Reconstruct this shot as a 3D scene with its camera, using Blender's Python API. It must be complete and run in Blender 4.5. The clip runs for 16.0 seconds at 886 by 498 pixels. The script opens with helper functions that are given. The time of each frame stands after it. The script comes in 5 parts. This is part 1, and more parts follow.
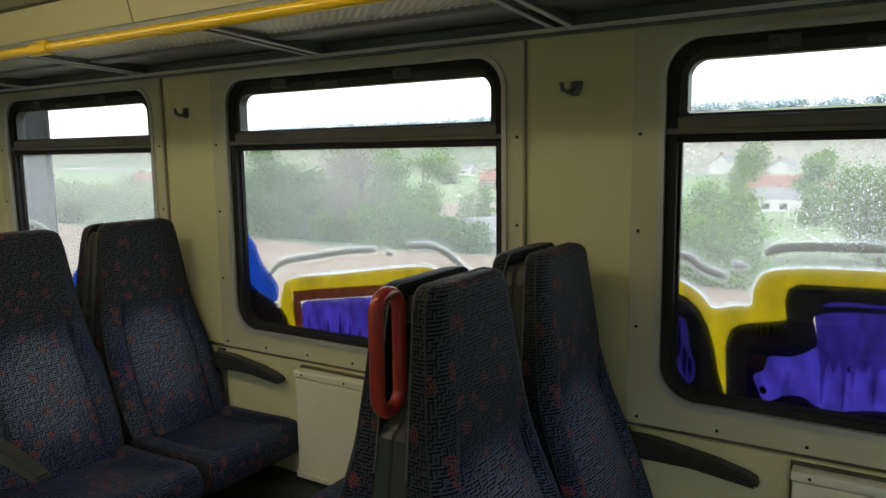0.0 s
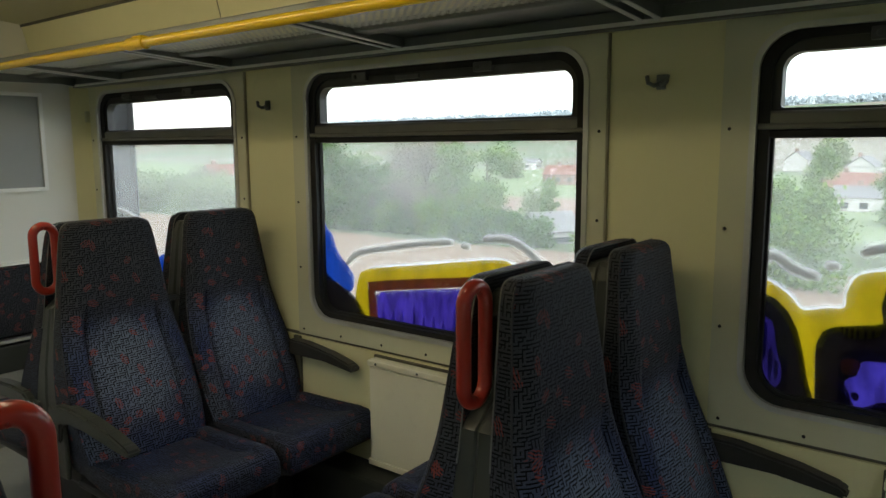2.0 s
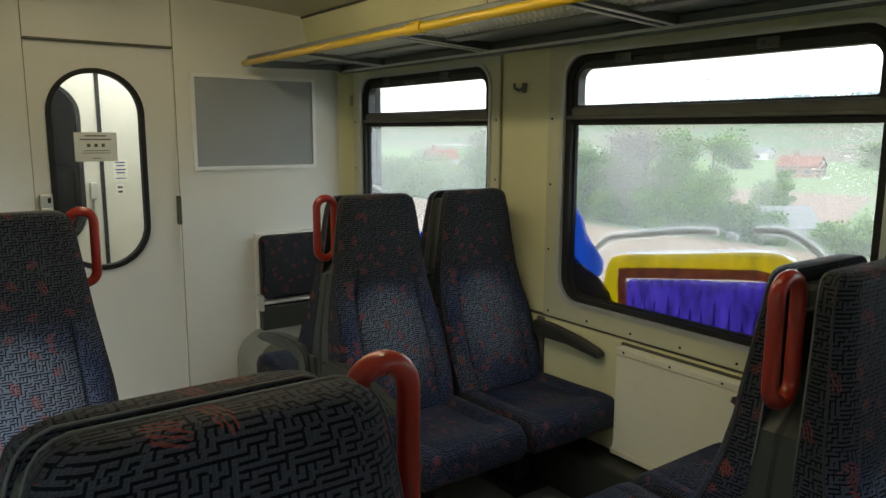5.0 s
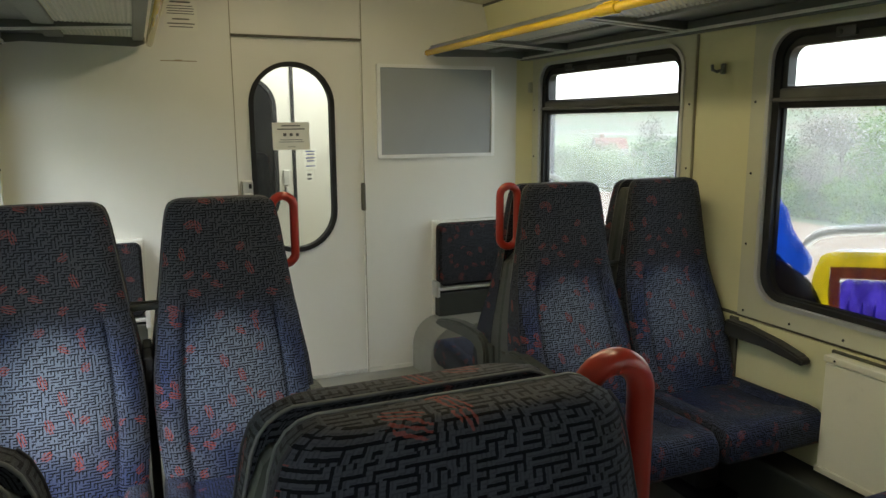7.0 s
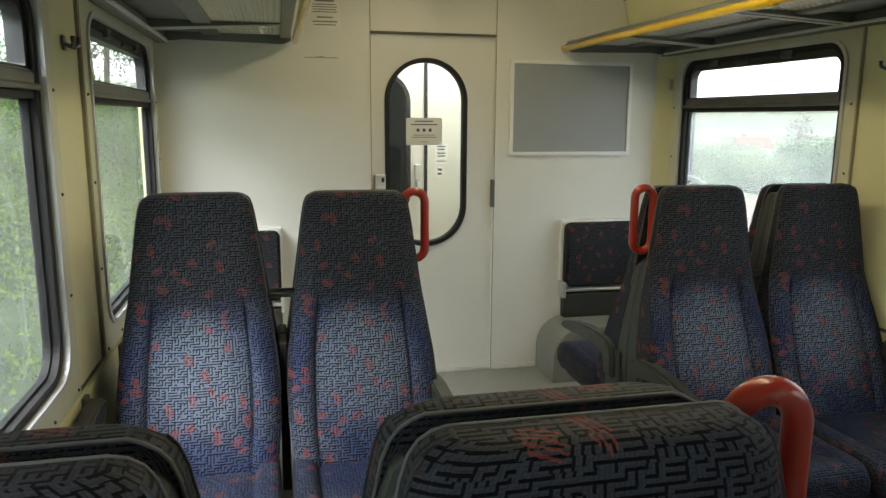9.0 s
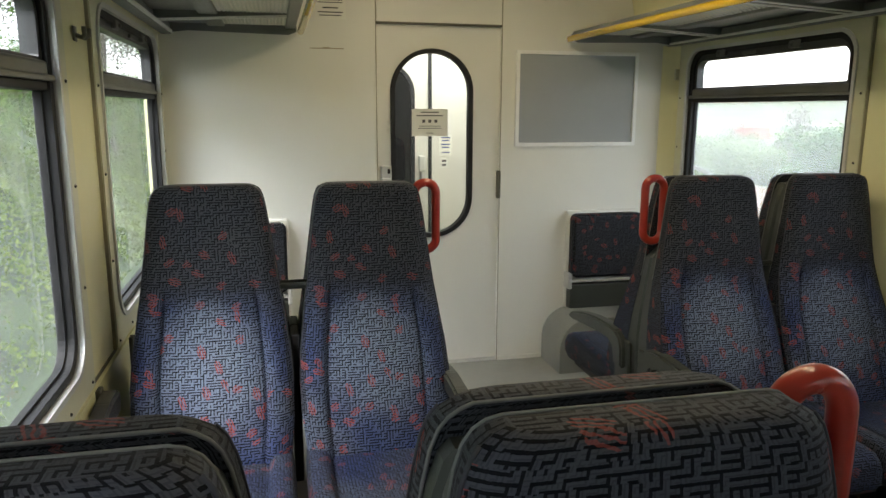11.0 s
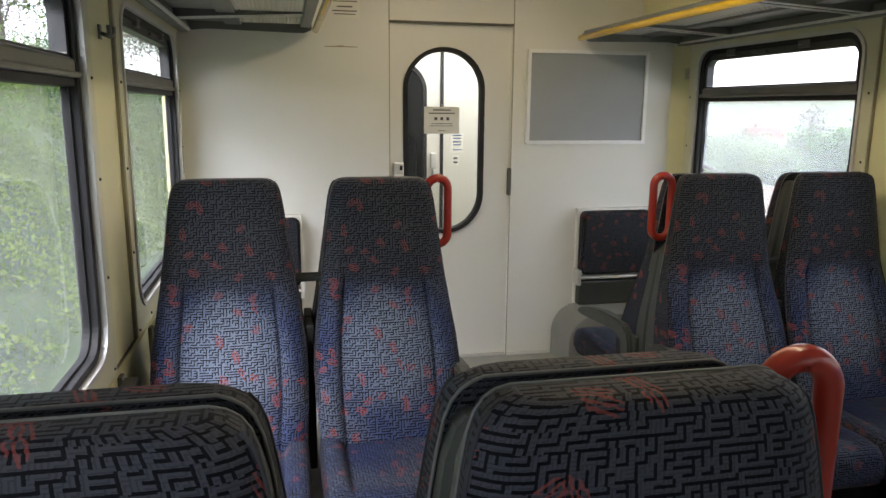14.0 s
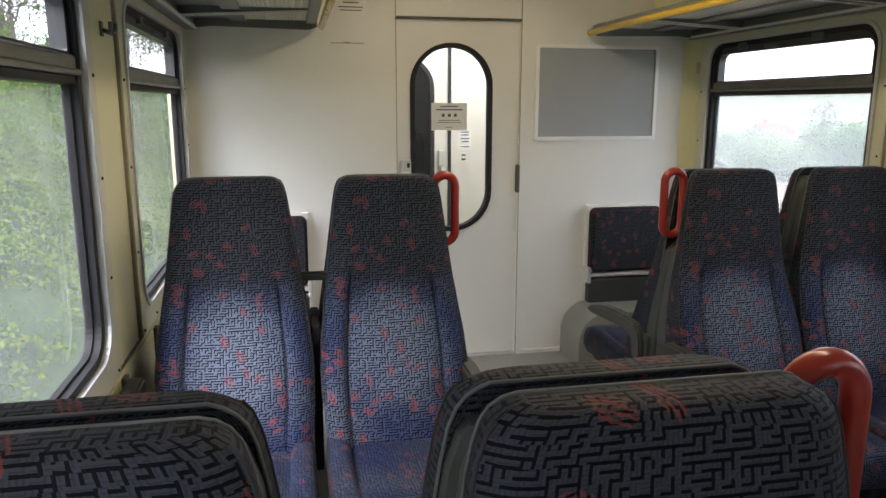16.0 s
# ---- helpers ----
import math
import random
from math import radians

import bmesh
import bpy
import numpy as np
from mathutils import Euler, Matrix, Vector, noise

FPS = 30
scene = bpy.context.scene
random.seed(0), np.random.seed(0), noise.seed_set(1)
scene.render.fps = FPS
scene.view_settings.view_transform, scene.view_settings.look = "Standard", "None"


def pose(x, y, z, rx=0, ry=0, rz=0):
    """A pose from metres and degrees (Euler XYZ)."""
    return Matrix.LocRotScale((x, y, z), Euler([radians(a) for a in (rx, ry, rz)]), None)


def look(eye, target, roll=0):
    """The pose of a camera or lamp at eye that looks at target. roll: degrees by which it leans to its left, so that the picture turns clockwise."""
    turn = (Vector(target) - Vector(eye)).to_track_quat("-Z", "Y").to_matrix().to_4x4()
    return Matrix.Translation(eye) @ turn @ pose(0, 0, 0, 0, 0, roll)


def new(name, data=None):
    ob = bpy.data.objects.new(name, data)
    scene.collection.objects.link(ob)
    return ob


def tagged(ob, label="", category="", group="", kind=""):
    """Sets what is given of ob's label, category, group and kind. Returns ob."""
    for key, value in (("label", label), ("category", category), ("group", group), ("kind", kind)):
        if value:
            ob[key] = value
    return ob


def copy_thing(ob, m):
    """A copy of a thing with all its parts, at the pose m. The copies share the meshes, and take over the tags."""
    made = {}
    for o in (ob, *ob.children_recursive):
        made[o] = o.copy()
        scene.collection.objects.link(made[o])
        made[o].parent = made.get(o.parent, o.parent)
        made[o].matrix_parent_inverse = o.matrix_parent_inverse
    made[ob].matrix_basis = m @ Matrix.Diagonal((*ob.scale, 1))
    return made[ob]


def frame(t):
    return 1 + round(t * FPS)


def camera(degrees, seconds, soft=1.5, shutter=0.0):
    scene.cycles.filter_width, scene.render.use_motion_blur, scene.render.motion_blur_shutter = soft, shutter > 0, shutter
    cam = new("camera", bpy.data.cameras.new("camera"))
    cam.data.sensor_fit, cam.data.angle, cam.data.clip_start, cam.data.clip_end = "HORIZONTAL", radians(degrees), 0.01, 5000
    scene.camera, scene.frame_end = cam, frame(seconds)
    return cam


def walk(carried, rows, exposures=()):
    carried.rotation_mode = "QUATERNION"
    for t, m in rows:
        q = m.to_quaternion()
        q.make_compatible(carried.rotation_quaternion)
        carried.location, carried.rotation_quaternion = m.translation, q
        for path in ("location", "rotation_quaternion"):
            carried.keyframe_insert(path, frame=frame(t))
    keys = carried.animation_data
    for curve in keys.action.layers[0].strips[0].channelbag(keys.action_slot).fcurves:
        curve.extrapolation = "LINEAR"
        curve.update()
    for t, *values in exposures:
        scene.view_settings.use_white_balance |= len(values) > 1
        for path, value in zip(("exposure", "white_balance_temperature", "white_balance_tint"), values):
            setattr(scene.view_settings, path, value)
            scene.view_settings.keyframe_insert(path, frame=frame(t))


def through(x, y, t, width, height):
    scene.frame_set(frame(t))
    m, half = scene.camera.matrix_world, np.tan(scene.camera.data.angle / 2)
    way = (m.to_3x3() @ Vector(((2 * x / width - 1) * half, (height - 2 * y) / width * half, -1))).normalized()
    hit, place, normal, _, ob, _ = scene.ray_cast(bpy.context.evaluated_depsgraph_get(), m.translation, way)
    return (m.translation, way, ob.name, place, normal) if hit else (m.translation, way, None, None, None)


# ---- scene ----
from mathutils.geometry import tessellate_polygon

cam = camera(63.2, 16.0)
PATH = [
    (0, (-0.563, -4.112, 1.456), (1.111, -3.051, 1.191), -0.8),
    (0.5, (-0.568, -4.106, 1.456), (1.095, -3.027, 1.188), -0.5),
    (1, (-0.579, -4.092, 1.456), (1.04, -2.95, 1.183), -0.2),
    (1.5, (-0.588, -4.081, 1.456), (0.997, -2.894, 1.178), -0.2),
    (2, (-0.596, -4.073, 1.456), (0.979, -2.873, 1.175), -0.3),
    (2.5, (-0.607, -4.064, 1.456), (0.949, -2.842, 1.17), 0.1),
    (3, (-0.62, -4.042, 1.449), (0.878, -2.749, 1.16), 0.3),
    (3.5, (-0.628, -4.024, 1.449), (0.817, -2.673, 1.154), 0.1),
    (4, (-0.656, -4.001, 1.447), (0.711, -2.572, 1.147), -0.1),
    (4.5, (-0.682, -3.978, 1.443), (0.604, -2.478, 1.137), -0.1),
    (5, (-0.708, -3.951, 1.44), (0.453, -2.354, 1.122), 0.3),
    (5.2, (-0.716, -3.946, 1.439), (0.397, -2.316, 1.116), 0.4),
    (7.3, (-0.745, -3.858, 1.428), (-0.034, -2.02, 1.083), 0.3),
    (7.5, (-0.741, -3.852, 1.43), (-0.072, -1.999, 1.085), 0.9),
    (8, (-0.731, -3.837, 1.434), (-0.195, -1.943, 1.08), 1.5),
    (8.5, (-0.732, -3.836, 1.435), (-0.285, -1.92, 1.075), 0.8),
    (9, (-0.751, -3.843, 1.437), (-0.311, -1.925, 1.078), 0.4),
    (11.5, (-0.795, -3.829, 1.433), (-0.352, -1.917, 1.049), 0.2),
    (12, (-0.796, -3.829, 1.434), (-0.359, -1.915, 1.05), 0.1),
    (12.5, (-0.795, -3.832, 1.433), (-0.36, -1.918, 1.053), 0.3),
    (13, (-0.798, -3.84, 1.431), (-0.37, -1.924, 1.05), 0.5),
    (13.5, (-0.807, -3.868, 1.429), (-0.384, -1.952, 1.043), 0.9),
    (14, (-0.81, -3.884, 1.431), (-0.393, -1.966, 1.045), 0.5),
    (14.5, (-0.806, -3.883, 1.432), (-0.393, -1.963, 1.053), 0.4),
    (15, (-0.808, -3.87, 1.428), (-0.398, -1.95, 1.047), 0.5),
    (15.5, (-0.801, -3.858, 1.428), (-0.401, -1.937, 1.041), 0.1),
    (16, (-0.797, -3.85, 1.426), (-0.405, -1.928, 1.033), 0.1),
]
EXPOSURES = [(0, 1.02, 6400, 10), (4, 1.0, 6400, 10), (5.2, 1.10, 6350, 10), (7.5, 1.42, 6350, 10), (8.5, 1.55, 6350, 10), (12, 1.64, 6280, 16), (16, 1.66, 6080, 22)]
walk(cam, [(t, look(eye, target, roll)) for t, eye, target, roll in PATH], EXPOSURES)

# ---- light ----
world = bpy.data.worlds.new("overcast_sky")
scene.world = world
world.use_nodes = True
wn, wl = world.node_tree.nodes, world.node_tree.links
sky = wn.new("ShaderNodeTexSky")
sky.sky_type, sky.sun_disc = "NISHITA", False
sky.sun_elevation, sky.sun_rotation = radians(51), radians(231)
sky.air_density, sky.dust_density = 1.0, 1.0
grey = wn.new("ShaderNodeHueSaturation")
grey.inputs["Saturation"].default_value = 0.25
wl.new(sky.outputs["Color"], grey.inputs["Color"])
# an overcast sky is brightest overhead
way = wn.new("ShaderNodeTexCoord")
split = wn.new("ShaderNodeSeparateXYZ")
wl.new(way.outputs["Generated"], split.inputs[0])
height = wn.new("ShaderNodeMapRange")
height.inputs["From Min"].default_value, height.inputs["From Max"].default_value = 0.0, 1.0
height.inputs["To Min"].default_value, height.inputs["To Max"].default_value = 2.2, 7.0
wl.new(split.outputs["Z"], height.inputs["Value"])
cover = wn.new("ShaderNodeMixRGB")
cover.blend_type = "MULTIPLY"
cover.inputs[0].default_value = 1.0
wl.new(grey.outputs["Color"], cover.inputs[1])
wl.new(height.outputs[0], cover.inputs[2])
wl.new(cover.outputs[0], wn["Background"].inputs["Color"])
wn["Background"].inputs["Strength"].default_value = 0.09

sun = new("sun", bpy.data.lights.new("sun", "SUN"))
sun.data.energy, sun.data.angle, sun.data.color = 1.5, radians(30), (1.0, 0.96, 0.9)
sun.matrix_world = look((0, 0, 40), (25, 20, 0))

LAMP_GLOW = 4.3  # radiance of the ceiling lamps' diffusers

# ---- helpers of this scene ----


def mesh_ob(name, bm, material, smooth=False):
    me = bpy.data.meshes.new(name)
    bm.normal_update()
    bm.to_mesh(me)
    bm.free()
    if smooth:
        me.polygons.foreach_set("use_smooth", [True] * len(me.polygons))
    ob = new(name, me)
    if material:
        me.materials.append(material)
    return ob


def part(name, bm, material, parent, label="", smooth=False):
    ob = mesh_ob(name, bm, material, smooth)
    ob.parent = parent
    if label:
        tagged(ob, label)
    return ob


def thing(name, label, category, group="", kind="", at=(0, 0, 0)):
    ob = new(name)
    ob.location = at
    return tagged(ob, label, category, group, kind)


def box(bm, x0, x1, y0, y1, z0, z1, bevel=0.0, seg=2):
    made = bmesh.ops.create_cube(bm, size=1.0)["verts"]
    lo, hi = Vector((min(x0, x1), min(y0, y1), min(z0, z1))), Vector((max(x0, x1), max(y0, y1), max(z0, z1)))
    for v in made:
        v.co = Vector([lo[i] + (v.co[i] + 0.5) * (hi[i] - lo[i]) for i in range(3)])
    if bevel:
        edges = {e for v in made for e in v.link_edges}
        bmesh.ops.bevel(bm, geom=list(edges), offset=bevel, segments=seg, profile=0.5, affect="EDGES")
    return bm


def boxes(*rows, bevel=0.0):
    bm = bmesh.new()
    for r in rows:
        box(bm, *r, bevel=bevel)
    return bm


def round_rect(u0, u1, v0, v1, r, n=6):
    out = []
    for cu, cv, a0 in ((u1 - r, v1 - r, 0), (u0 + r, v1 - r, 90), (u0 + r, v0 + r, 180), (u1 - r, v0 + r, 270)):
        for i in range(n + 1):
            a = radians(a0 + 90 * i / n)
            out.append((cu + r * math.cos(a), cv + r * math.sin(a)))
    return out


def round_top(u0, u1, v0, v1, r, n=8):
    """A rectangle whose upper corners alone are well rounded."""
    out = []
    for cu, cv, a0, q in ((u1 - r, v1 - r, 0, r), (u0 + r, v1 - r, 90, r), (u0 + 0.008, v0 + 0.008, 180, 0.008), (u1 - 0.008, v0 + 0.008, 270, 0.008)):
        for i in range(n + 1):
            a = radians(a0 + 90 * i / n)
            out.append((cu + q * math.cos(a), cv + q * math.sin(a)))
    return out


def put(axis, u, v, w):
    """u, v in the plane across the axis, w along it."""
    return (w, u, v) if axis == "x" else (u, w, v)


def plate(bm, axis, outline, w0, w1, hole=None):
    """A plate of that outline from w0 to w1 along the axis, with a hole of as many points where one is given."""
    n = len(outline)
    rings = [[bm.verts.new(put(axis, u, v, w)) for u, v in some] for w in (w0, w1) for some in ((outline, hole) if hole else (outline,))]
    if hole:
        a0, b0, a1, b1 = rings
        for i in range(n):
            j = (i + 1) % n
            for q in ((a0[i], a0[j], a1[j], a1[i]), (b0[j], b0[i], b1[i], b1[j]), (a0[j], a0[i], b0[i], b0[j]), (a1[i], a1[j], b1[j], b1[i])):
                bm.faces.new(q)
    else:
        a0, a1 = rings
        bm.faces.new(a0)
        bm.faces.new(a1[::-1])
        for i in range(n):
            j = (i + 1) % n
            bm.faces.new((a0[j], a0[i], a1[i], a1[j]))
    bmesh.ops.recalc_face_normals(bm, faces=bm.faces[:])
    return bm


def tube(bm, path, r, closed=False, n=10, caps=True):
    """A round bar along a path of points."""
    pts = [Vector(p) for p in path]
    m, rings, last = len(pts), [], None
    for i, p in enumerate(pts):
        a, b = (pts[i - 1], pts[(i + 1) % m]) if closed else (pts[max(i - 1, 0)], pts[min(i + 1, m - 1)])
        d = (b - a).normalized()
        side = (last - d * last.dot(d)).normalized() if last else d.orthogonal().normalized()
        last, up = side, d.cross(side)
        rings.append([bm.verts.new(p + r * (math.cos(2 * math.pi * k / n) * side + math.sin(2 * math.pi * k / n) * up)) for k in range(n)])
    for i in range(m if closed else m - 1):
        a, b = rings[i], rings[(i + 1) % m]
        shift = 0
        if closed and i == m - 1:
            shift = min(range(n), key=lambda s: (a[0].co - b[s].co).length)
        for k in range(n):
            bm.faces.new((a[k], a[(k + 1) % n], b[(k + 1 + shift) % n], b[(k + shift) % n]))
    if caps and not closed:
        bm.faces.new(rings[0][::-1])
        bm.faces.new(rings[-1])
    return bm


def loft(rings, us, vs, cap=True, sharp=()):
    """A skin over rings of points, with u along each ring and v from ring to ring, in metres; sharp: the points where a seam runs."""
    bm = bmesh.new()
    uv = bm.loops.layers.uv.new("UVMap")
    rows = [[bm.verts.new(p) for p in ring] for ring in rings]
    n = len(rows[0])
    for i in range(len(rows) - 1):
        for k in range(n):
            j = (k + 1) % n
            f = bm.faces.new((rows[i][k], rows[i][j], rows[i + 1][j], rows[i + 1][k]))
            ua, ub = us[i][k], us[i][k + 1]
            for loop, pair in zip(f.loops, ((ua, vs[i]), (ub, vs[i]), (ub, vs[i + 1]), (ua, vs[i + 1]))):
                loop[uv].uv = pair
    for k in sharp:
        for a, b in zip(rows, rows[1:]):
            bm.edges.get((a[k], b[k])).smooth = False
    if cap:
        for ring, turn, base in ((rows[0], -1, vs[0]), (rows[-1], 1, vs[-1])):
            f = bm.faces.new(ring[::turn])
            for loop in f.loops:
                loop[uv].uv = (loop.vert.co.x, base + (loop.vert.co.y - ring[0].co.y) - (loop.vert.co.z - ring[0].co.z))
    bmesh.ops.recalc_face_normals(bm, faces=bm.faces[:])
    return bm


# ---- materials ----


class Nodes:
    """A short way to wire a material."""

    def __init__(self, name):
        self.m = bpy.data.materials.new(name)
        self.m.use_nodes = True
        self.t = self.m.node_tree
        self.b = self.t.nodes["Principled BSDF"]

    def add(self, kind):
        return self.t.nodes.new("ShaderNode" + kind)

    def join(self, a, b):
        self.t.links.new(a, b)

    def math(self, op, a, b=None, c=None):
        node = self.add("Math")
        node.operation = op
        for i, v in enumerate((a, b, c)):
            if v is None:
                continue
            if isinstance(v, (int, float)):
                node.inputs[i].default_value = v
            else:
                self.join(v, node.inputs[i])
        return node.outputs[0]

    def noise(self, scale, detail=3, vector=None, rough=0.5):
        node = self.add("TexNoise")
        node.inputs["Scale"].default_value, node.inputs["Detail"].default_value, node.inputs["Roughness"].default_value = scale, detail, rough
        if vector is not None:
            self.join(vector, node.inputs["Vector"])
        return node.outputs["Fac"]

    def ramp(self, value, stops):
        node = self.add("ValToRGB")
        els = node.color_ramp.elements
        while len(els) < len(stops):
            els.new(0.5)
        for el, (at, colour) in zip(els, stops):
            el.position, el.color = at, (*colour, 1)
        self.join(value, node.inputs[0])
        return node.outputs[0]

    def mix(self, fac, a, b, how="MIX"):
        node = self.add("MixRGB")
        node.blend_type = how
        for i, v in enumerate((fac, a, b)):
            if isinstance(v, (int, float)):
                node.inputs[i].default_value = v
            elif isinstance(v, tuple):
                node.inputs[i].default_value = (*v, 1)
            else:
                self.join(v, node.inputs[i])
        return node.outputs[0]

    def bump(self, height, strength, distance=0.01):
        node = self.add("Bump")
        node.inputs["Strength"].default_value, node.inputs["Distance"].default_value = strength, distance
        self.join(height, node.inputs["Height"])
        self.join(node.outputs[0], self.b.inputs["Normal"])

    def coords(self, which="Object"):
        return self.add("TexCoord").outputs[which]


def paint(name, colour, rough=0.5, metal=0.0, vary=0.12, scale=6.0, grain=0.08, stain=None, coat=0.0):
    """A painted, plastic or metal surface with wear at two scales."""
    k = Nodes(name)
    at = k.coords()
    big, small = k.noise(scale, 4, at), k.noise(scale * 22, 3, at)
    dark = tuple(c * (1 - vary) for c in colour)
    light = tuple(min(1, c * (1 + vary * 0.7)) for c in colour)
    base = k.mix(k.math("MULTIPLY", small, 0.35), k.ramp(big, [(0.3, dark), (0.7, light)]), tuple(c * (1 - 0.8 * vary) for c in colour))
    if stain:
        spots = k.ramp(k.noise(scale * 1.7, 7, at, 0.7), [(0.6, (0, 0, 0)), (0.74, (1, 1, 1))])
        base = k.mix(k.math("MULTIPLY", spots, 0.3), base, stain)
    k.join(base, k.b.inputs["Base Color"])
    if grain:
        k.join(k.math("ADD", k.math("MULTIPLY", small, 0.2), rough - 0.1), k.b.inputs["Roughness"])
    else:
        k.b.inputs["Roughness"].default_value = rough
    k.b.inputs["Metallic"].default_value = metal
    k.b.inputs["Coat Weight"].default_value = coat
    if grain:
        k.bump(k.noise(scale * 60, 2, at), grain, 0.004)
    return k.m


def fabric(name):
    """Moquette: a labyrinth of dark lines on grey and blue, with scattered red hatching."""
    k = Nodes(name)
    uv = k.add("UVMap").outputs[0]
    cell = 0.0090
    frayed = k.add("VectorMath")
    frayed.operation = "MULTIPLY_ADD"
    wiggle = k.add("TexNoise")
    wiggle.inputs["Scale"].default_value, wiggle.inputs["Detail"].default_value = 260.0, 1.0
    k.join(uv, wiggle.inputs["Vector"])
    k.join(wiggle.outputs["Color"], frayed.inputs[0])
    frayed.inputs[1].default_value = (0.0012, 0.0012, 0.0)
    k.join(uv, frayed.inputs[2])
    sep = k.add("SeparateXYZ")
    k.join(frayed.outputs[0], sep.inputs[0])
    x, y = k.math("DIVIDE", sep.outputs[0], cell), k.math("DIVIDE", sep.outputs[1], cell * 0.86)
    ix, iy = k.math("FLOOR", x), k.math("FLOOR", y)
    fx, fy = k.math("FRACT", x), k.math("FRACT", y)
    key = k.add("CombineXYZ")
    k.join(ix, key.inputs[0]), k.join(iy, key.inputs[1])
    rnd = k.add("TexWhiteNoise")
    rnd.noise_dimensions = "2D"
    k.join(key.outputs[0], rnd.inputs["Vector"])
    # lying bars are black and thick, standing ones thinner and greyer, some are left out
    flip = k.math("GREATER_THAN", rnd.outputs["Value"], 0.44)
    stand = k.math("MULTIPLY", k.math("LESS_THAN", rnd.outputs["Value"], 0.40), 0.95)
    hor, ver = k.math("LESS_THAN", fy, 0.42), k.math("LESS_THAN", fx, 0.36)
    # a finer, greyer maze fills the ground between them
    x2, y2 = k.math("MULTIPLY", x, 2.0), k.math("MULTIPLY", y, 2.0)
    key2 = k.add("CombineXYZ")
    k.join(k.math("FLOOR", x2), key2.inputs[0]), k.join(k.math("FLOOR", y2), key2.inputs[1])
    rnd2 = k.add("TexWhiteNoise")
    rnd2.noise_dimensions = "2D"
    k.join(key2.outputs[0], rnd2.inputs["Vector"])
    flip2 = k.math("GREATER_THAN", rnd2.outputs["Value"], 0.5)
    fine = k.math("ADD", k.math("MULTIPLY", flip2, k.math("LESS_THAN", k.math("FRACT", y2), 0.38)), k.math("MULTIPLY", k.math("SUBTRACT", 1.0, flip2), k.math("LESS_THAN", k.math("FRACT", x2), 0.38)))
    line = k.math("MAXIMUM", k.math("MAXIMUM", k.math("MULTIPLY", flip, hor), k.math("MULTIPLY", stand, ver)), k.math("MULTIPLY", fine, 0.30))
    # small red scribbles, some lying, some upright
    red = None
    for turn, wide, tall, keep in ((0.35, 18, 30, 0.905), (1.25, 17, 32, 0.90), (-0.55, 23, 30, 0.915)):
        warp = k.add("Mapping")
        warp.inputs["Rotation"].default_value = (0, 0, turn)
        warp.inputs["Location"].default_value = (turn, 0.37 * turn, 0)
        k.join(uv, warp.inputs[0])
        fit = k.add("Mapping")
        fit.inputs["Scale"].default_value = (wide, tall, 1)
        k.join(warp.outputs[0], fit.inputs[0])
        spots = k.add("TexVoronoi")
        spots.voronoi_dimensions = "2D"
        spots.inputs["Scale"].default_value = 1.0
        k.join(fit.outputs[0], spots.inputs["Vector"])
        pick = k.add("SeparateXYZ")
        k.join(spots.outputs["Color"], pick.inputs[0])
        ink = k.add("TexWave")
        ink.wave_type, ink.bands_direction = "BANDS", "Y"
        ink.inputs["Scale"].default_value, ink.inputs["Distortion"].default_value = 46.0, 4.0
        ink.inputs["Detail Scale"].default_value = 2.0
        k.join(warp.outputs[0], ink.inputs["Vector"])
        here = k.math("MULTIPLY", k.math("LESS_THAN", spots.outputs["Distance"], 0.37), k.math("GREATER_THAN", pick.outputs[0], keep))
        here = k.math("MULTIPLY", here, k.math("GREATER_THAN", ink.outputs["Fac"], 0.56))
        red = here if red is None else k.math("MAXIMUM", red, here)
    tone = k.noise(4, 3, uv)
    ground = k.ramp(tone, [(0.34, (0.042, 0.060, 0.155)), (0.62, (0.105, 0.125, 0.175))])
    # shade on the headrest is painted in, as greyer and darker cloth
    rise = k.add("MapRange")
    rise.interpolation_type = "SMOOTHSTEP"
    rise.inputs["From Min"].default_value, rise.inputs["From Max"].default_value = 0.44, 0.60
    k.join(k.math("ADD", sep.outputs[1], k.math("MULTIPLY", k.math("SUBTRACT", k.noise(9, 2, uv), 0.5), 0.14)), rise.inputs["Value"])
    head = k.math("MULTIPLY", rise.outputs[0], k.math("LESS_THAN", sep.outputs[1], 1.5))
    ground = k.mix(k.math("MULTIPLY", head, 0.85), ground, (0.049, 0.050, 0.046))
    # light caught by the small of the back is painted in, as an uneven pale oval
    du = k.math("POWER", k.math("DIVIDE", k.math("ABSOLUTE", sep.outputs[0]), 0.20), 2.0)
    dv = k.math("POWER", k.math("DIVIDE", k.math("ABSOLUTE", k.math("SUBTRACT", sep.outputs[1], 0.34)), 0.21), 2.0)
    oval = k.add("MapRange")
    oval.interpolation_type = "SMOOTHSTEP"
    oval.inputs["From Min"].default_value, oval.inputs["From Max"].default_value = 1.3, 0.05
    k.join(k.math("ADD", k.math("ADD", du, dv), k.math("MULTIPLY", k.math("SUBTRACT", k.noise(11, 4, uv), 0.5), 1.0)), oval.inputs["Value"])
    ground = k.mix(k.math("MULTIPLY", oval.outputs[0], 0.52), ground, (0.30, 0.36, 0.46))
    # cushion cloth is darkened, painting in the shade below the sill
    cushion = k.math("GREATER_THAN", sep.outputs[1], 1.5)
    ground = k.mix(k.math("MULTIPLY", cushion, 0.35), ground, (0.015, 0.02, 0.04))
